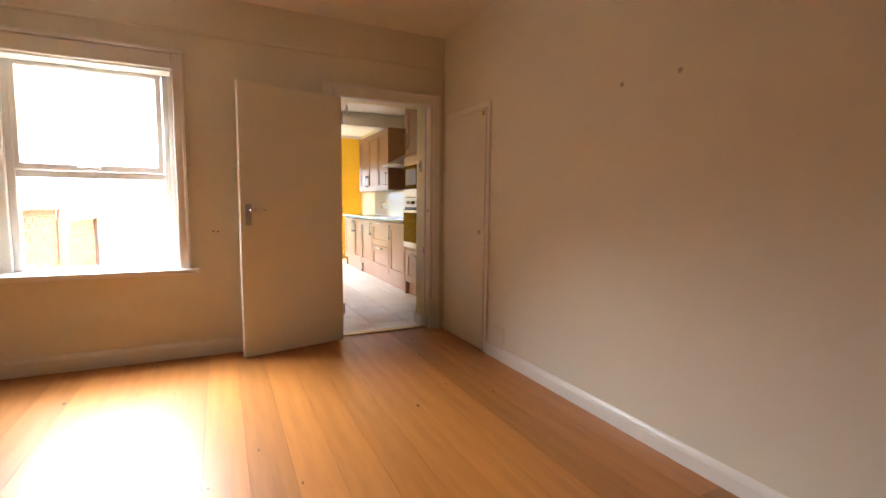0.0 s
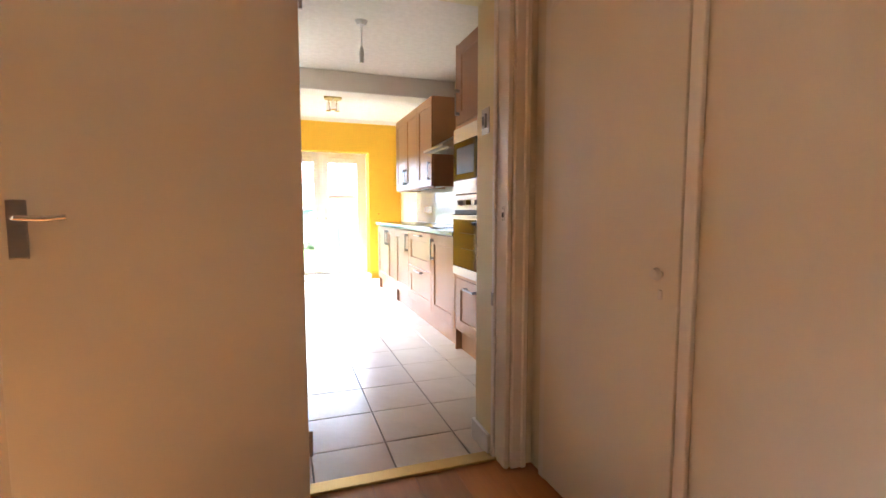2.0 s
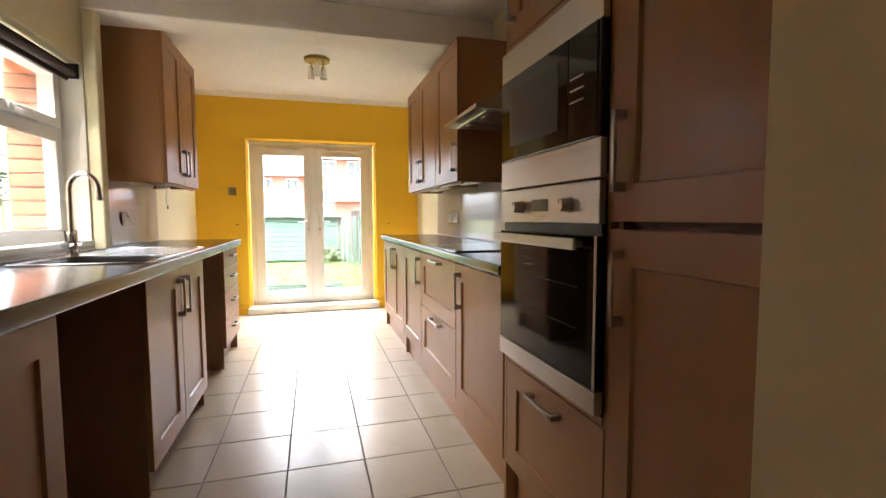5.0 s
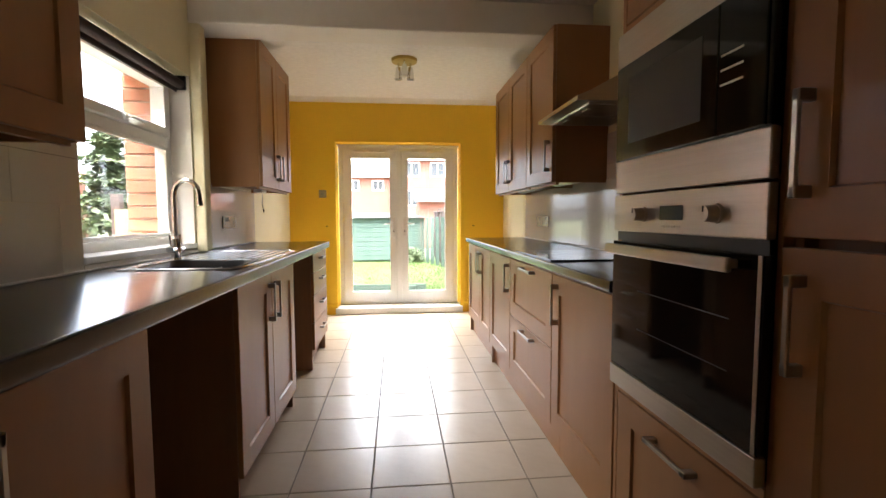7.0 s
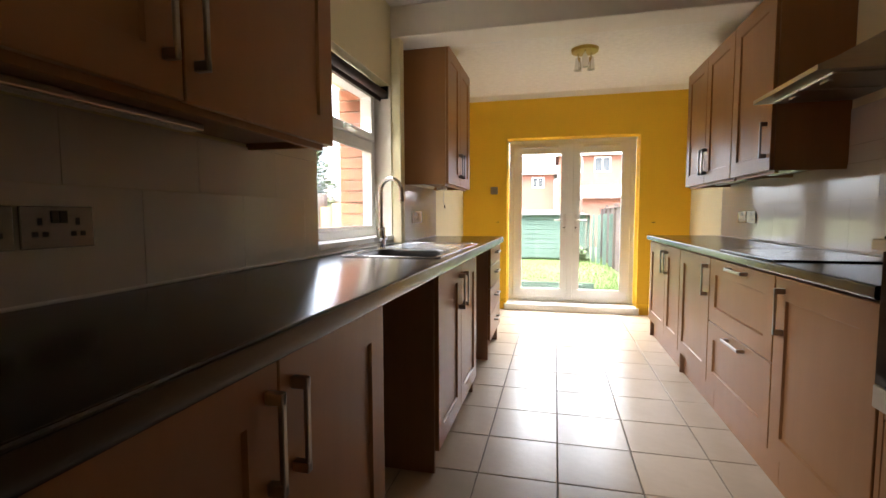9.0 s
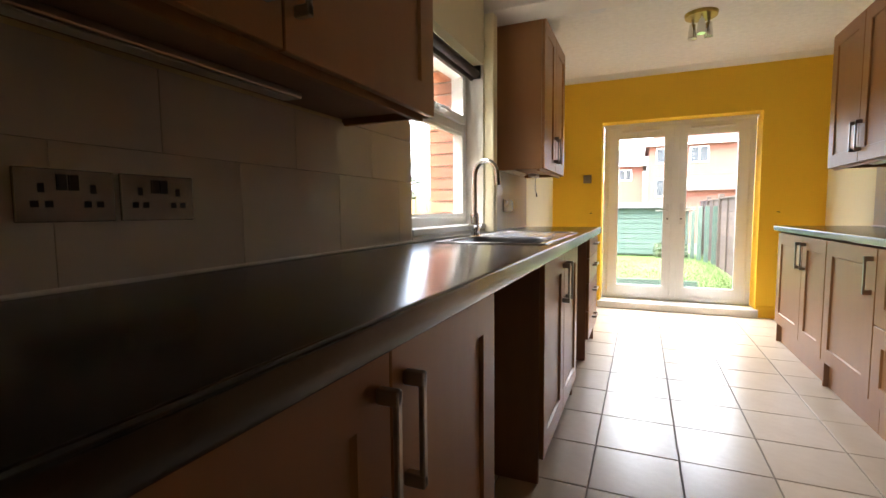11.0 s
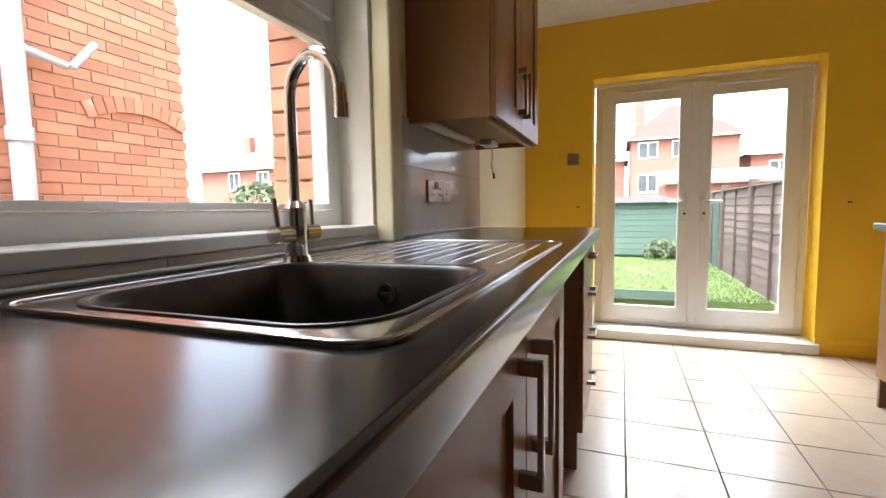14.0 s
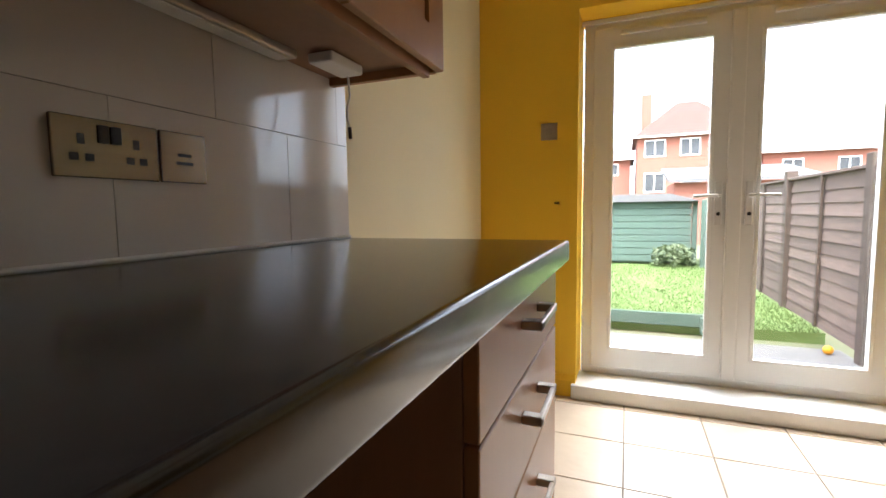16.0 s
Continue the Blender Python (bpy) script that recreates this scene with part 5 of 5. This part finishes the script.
# grass: many blades in one sheet
rng = random.Random(3)
bm = bmesh.new()
for k in range(24000):
    x, y = rng.uniform(-1.0, 2.36), 11.5 + 5.0 * rng.random() ** 1.5
    h, a = rng.uniform(0.015, 0.05), rng.uniform(0, 6.28)
    if noise.noise((x * 1.3, y * 1.3, 2.0)) < -0.35:
        h *= 0.5
    w = Vector((math.cos(a), math.sin(a), 0)) * 0.006
    tip = Vector((x + rng.uniform(-0.03, 0.03), y + rng.uniform(-0.03, 0.03), -0.09 + h))
    p = Vector((x, y, -0.09))
    bm.faces.new([bm.verts.new(q) for q in (p - w, p + w, tip)])
tagged(finish("grass", bm, M_GRASS), "short green grass of the lawn", "grass", kind="stuff")

# ---- pieces: boards, tiles, bricks ----
random.seed(7)
W = 0.172
x = LIV_L
plank_cache = {}
while x < LIV_R - 0.001:
    w = min(W, LIV_R - x)
    cuts = [LIV_BACK, LIV_BACK + random.uniform(1.2, 2.6), LIV_BACK + random.uniform(3.6, 4.6), 3.768]
    for a, b in zip(cuts, cuts[1:]):
        bm = boxes((0.0006, w - 0.0006, 0.0006, b - a - 0.0006, -0.022, random.uniform(-0.0003, 0.0003)))
        piece("floorboard", piece_mesh("floorboard", bm, M_PINE), floor_liv, (x, a, 0))
    x += w
for k in range(26):
    kx, ky, kr = random.uniform(-1.2, 1.5), random.uniform(0.9, 3.5), random.uniform(0.006, 0.014)
    bm = bm_cyl(bmesh.new(), (0, 0, 0), (0, 0, 0.0007), kr, n=10)
    bmesh.ops.scale(bm, vec=(0.8, 1.5, 1), verts=bm.verts)
    piece("knot", piece_mesh("knot", bm, M_KNOT), floor_liv, (kx, ky, 0.0003))
P, PY = 0.333, 0.34
tile_me = {}
for i in range(-5, 6):
    for j in range(-8, 11):
        xa, xb = max(1.158 + i * P, KL), min(1.158 + (i + 1) * P, KR)
        ya, yb = max(6.118 + j * PY, 3.842), min(6.118 + (j + 1) * PY, KFAR)
        if ya < WALL_B and (xb <= DOOR_L or xa >= DOOR_R):
            continue
        if ya < WALL_B:
            xa, xb = max(xa, DOOR_L), min(xb, DOOR_R)
        if xb - xa < 0.02 or yb - ya < 0.02:
            continue
        key = (round(xb - xa, 3), round(yb - ya, 3))
        if key not in tile_me:
            bm = boxes((0.0025, xb - xa - 0.0025, 0.0025, yb - ya - 0.0025, -0.008, 0.0), bevel=0.002)
            tile_me[key] = piece_mesh("floor_tile", bm, M_FTILE)
        piece("tile", tile_me[key], floor_kit, (xa, ya, random.uniform(-0.0005, 0.0005)))


def wall_tiles(parent, face, d, ya, yb, za, zb, origin, tw=0.402, th=0.258):
    """Gloss tiles on the wall face, in level rows."""
    cache = {}
    r0 = TOP
    k = 0
    while r0 + k * th < zb:
        lo, hi = max(r0 + k * th, za), min(r0 + (k + 1) * th, zb)
        start = origin + (tw / 2 if k % 2 else 0.0)
        j = math.floor((ya - start) / tw)
        while start + j * tw < yb:
            a, b = max(start + j * tw, ya), min(start + (j + 1) * tw, yb)
            if b - a > 0.015 and hi - lo > 0.01:
                key = (round(b - a, 3), round(hi - lo, 3))
                if key not in cache:
                    s = sorted((0.0, d * 0.008))
                    cache[key] = piece_mesh("wall_tile", boxes((s[0], s[1], 0.0005, b - a - 0.0005, 0.0005, hi - lo - 0.0005), bevel=0.0005), M_WTILE)
                piece("tile", cache[key], parent, (face, a, lo))
            j += 1
        k += 1


wall_tiles(wall_kl, KL, 1, WALL_B + 0.002, 5.81, TOP, 1.345, 4.49)
wall_tiles(wall_kl, KL, 1, 5.346, 5.81, 1.3455, 1.425, 4.49)
wall_tiles(wall_kl, KL, 1, 5.812, 6.82, TOP + 0.001, KW[2] - 0.024, 4.49)
wall_tiles(wall_kl, KL, 1, 6.904, 7.955, TOP, 1.345, 6.904)
wall_tiles(wall_kr, KR, -1, 5.332, 8.3, TOP, 1.345, 5.332)
wall_tiles(wall_kr, KR, -1, 5.332, 6.575, 1.346, 1.61, 5.332)


def brick_face(parent, x, d, ya, yb, za, zb, mat, limit=300, name="brick"):
    """Bricks in stretcher bond on the plane x, facing d."""
    full = piece_mesh("brick", boxes((min(0, d * 0.012), max(0, d * 0.012), 0.005, 0.22, 0.005, 0.07), bevel=0.002), mat)
    half = piece_mesh("brick", boxes((min(0, d * 0.012), max(0, d * 0.012), 0.005, 0.1075, 0.005, 0.07), bevel=0.002), mat)
    made = 0
    rest = bmesh.new()
    for c in range(int((zb - za) / 0.075)):
        off = 0.1125 if c % 2 else 0.0
        y = ya + off
        if off and made < limit:
            piece(name, half, parent, (x, ya, za + c * 0.075)); made += 1
        while y + 0.22 < yb:
            if made < limit:
                piece(name, full, parent, (x + random.uniform(-0.002, 0.002), y, za + c * 0.075)); made += 1
            else:
                bm_box(rest, min(x, x + d * 0.012), max(x, x + d * 0.012), y + 0.005, y + 0.22, za + c * 0.075 + 0.005, za + c * 0.075 + 0.07)
            y += 0.225
        if yb - y > 0.03:
            bm_box(rest, min(x, x + d * 0.012), max(x, x + d * 0.012), y + 0.005, yb, za + c * 0.075 + 0.005, za + c * 0.075 + 0.07)
    if rest.verts:
        tagged(part("brickwork", rest, mat, parent), kind="stuff")
    else:
        rest.free()
    return made


brick_face(nb, NX - 0.012, 1, 5.6, NEND, 0.85, 3.6, M_BRICK)
brick_face(yw, -2.012, 1, 4.3, 7.6, -0.05, 1.0, M_BRICK_OLD, 160)
brick_face(yw, -2.012, 1, 7.7, 10.2, -0.05, 0.82, M_BRICK_OLD, 120)
arch_me = piece_mesh("arch_brick", boxes((0, 0.016, -0.032, 0.032, -0.055, 0.055), bevel=0.002), M_BRICK)
for k in range(11):
    q = (k - 5) / 5
    ob = piece("arch_brick", arch_me, nb, (NX, 7.93 + 0.34 * q, 1.80 - 0.075 * q * q))
    ob.rotation_euler[0] = -0.42 * q
cope = thing("coping", (-2.1, 6.0, 1.0), "weathered concrete coping on the yard wall", "coping")
part("slab", boxes((-2.27, -1.95, 4.0, 6.6, 1.0, 1.07), bevel=0.015, segments=2), M_STONE, cope)
part("slab", boxes((-2.25, -1.95, 7.66, 10.3, 0.82, 0.885), bevel=0.015, segments=2), M_STONE, cope)
round_me = piece_mesh("coping_brick", bm_cyl(bmesh.new(), (-0.15, 0.04, 0), (0.15, 0.04, 0), 0.042, n=12), M_BRICK_OLD)
for k in range(12):
    piece("coping_brick", round_me, yw, (-2.11, 6.62 + k * 0.086, 1.03))
for ya, zt in ((7.62, 1.0), (10.0, 0.82)):
    pr = thing("brick_pier", (-1.99, ya, -0.19), "dark brick pier on the yard wall", "pier", "piers of the yard wall")
    part("pier", boxes((-1.998, -1.90, ya, ya + 0.2, -0.19, zt - 0.001), bevel=0.004), M_BRICK_OLD, pr)
rv = structure("window_reveal", boxes((-0.292, -0.116, KW[1] - 0.025, KW[1] - 0.014, KW[2], KW[3])), M_MORTAR, "red brick outer reveal of the kitchen window", "brick reveal")
rme = piece_mesh("brick", boxes((0.004, 0.17, -0.012, 0.0, 0.005, 0.07), bevel=0.002), M_BRICK)
for c in range(13):
    piece("brick", rme, rv, (-0.288, KW[1] - 0.025, KW[2] + c * 0.075))
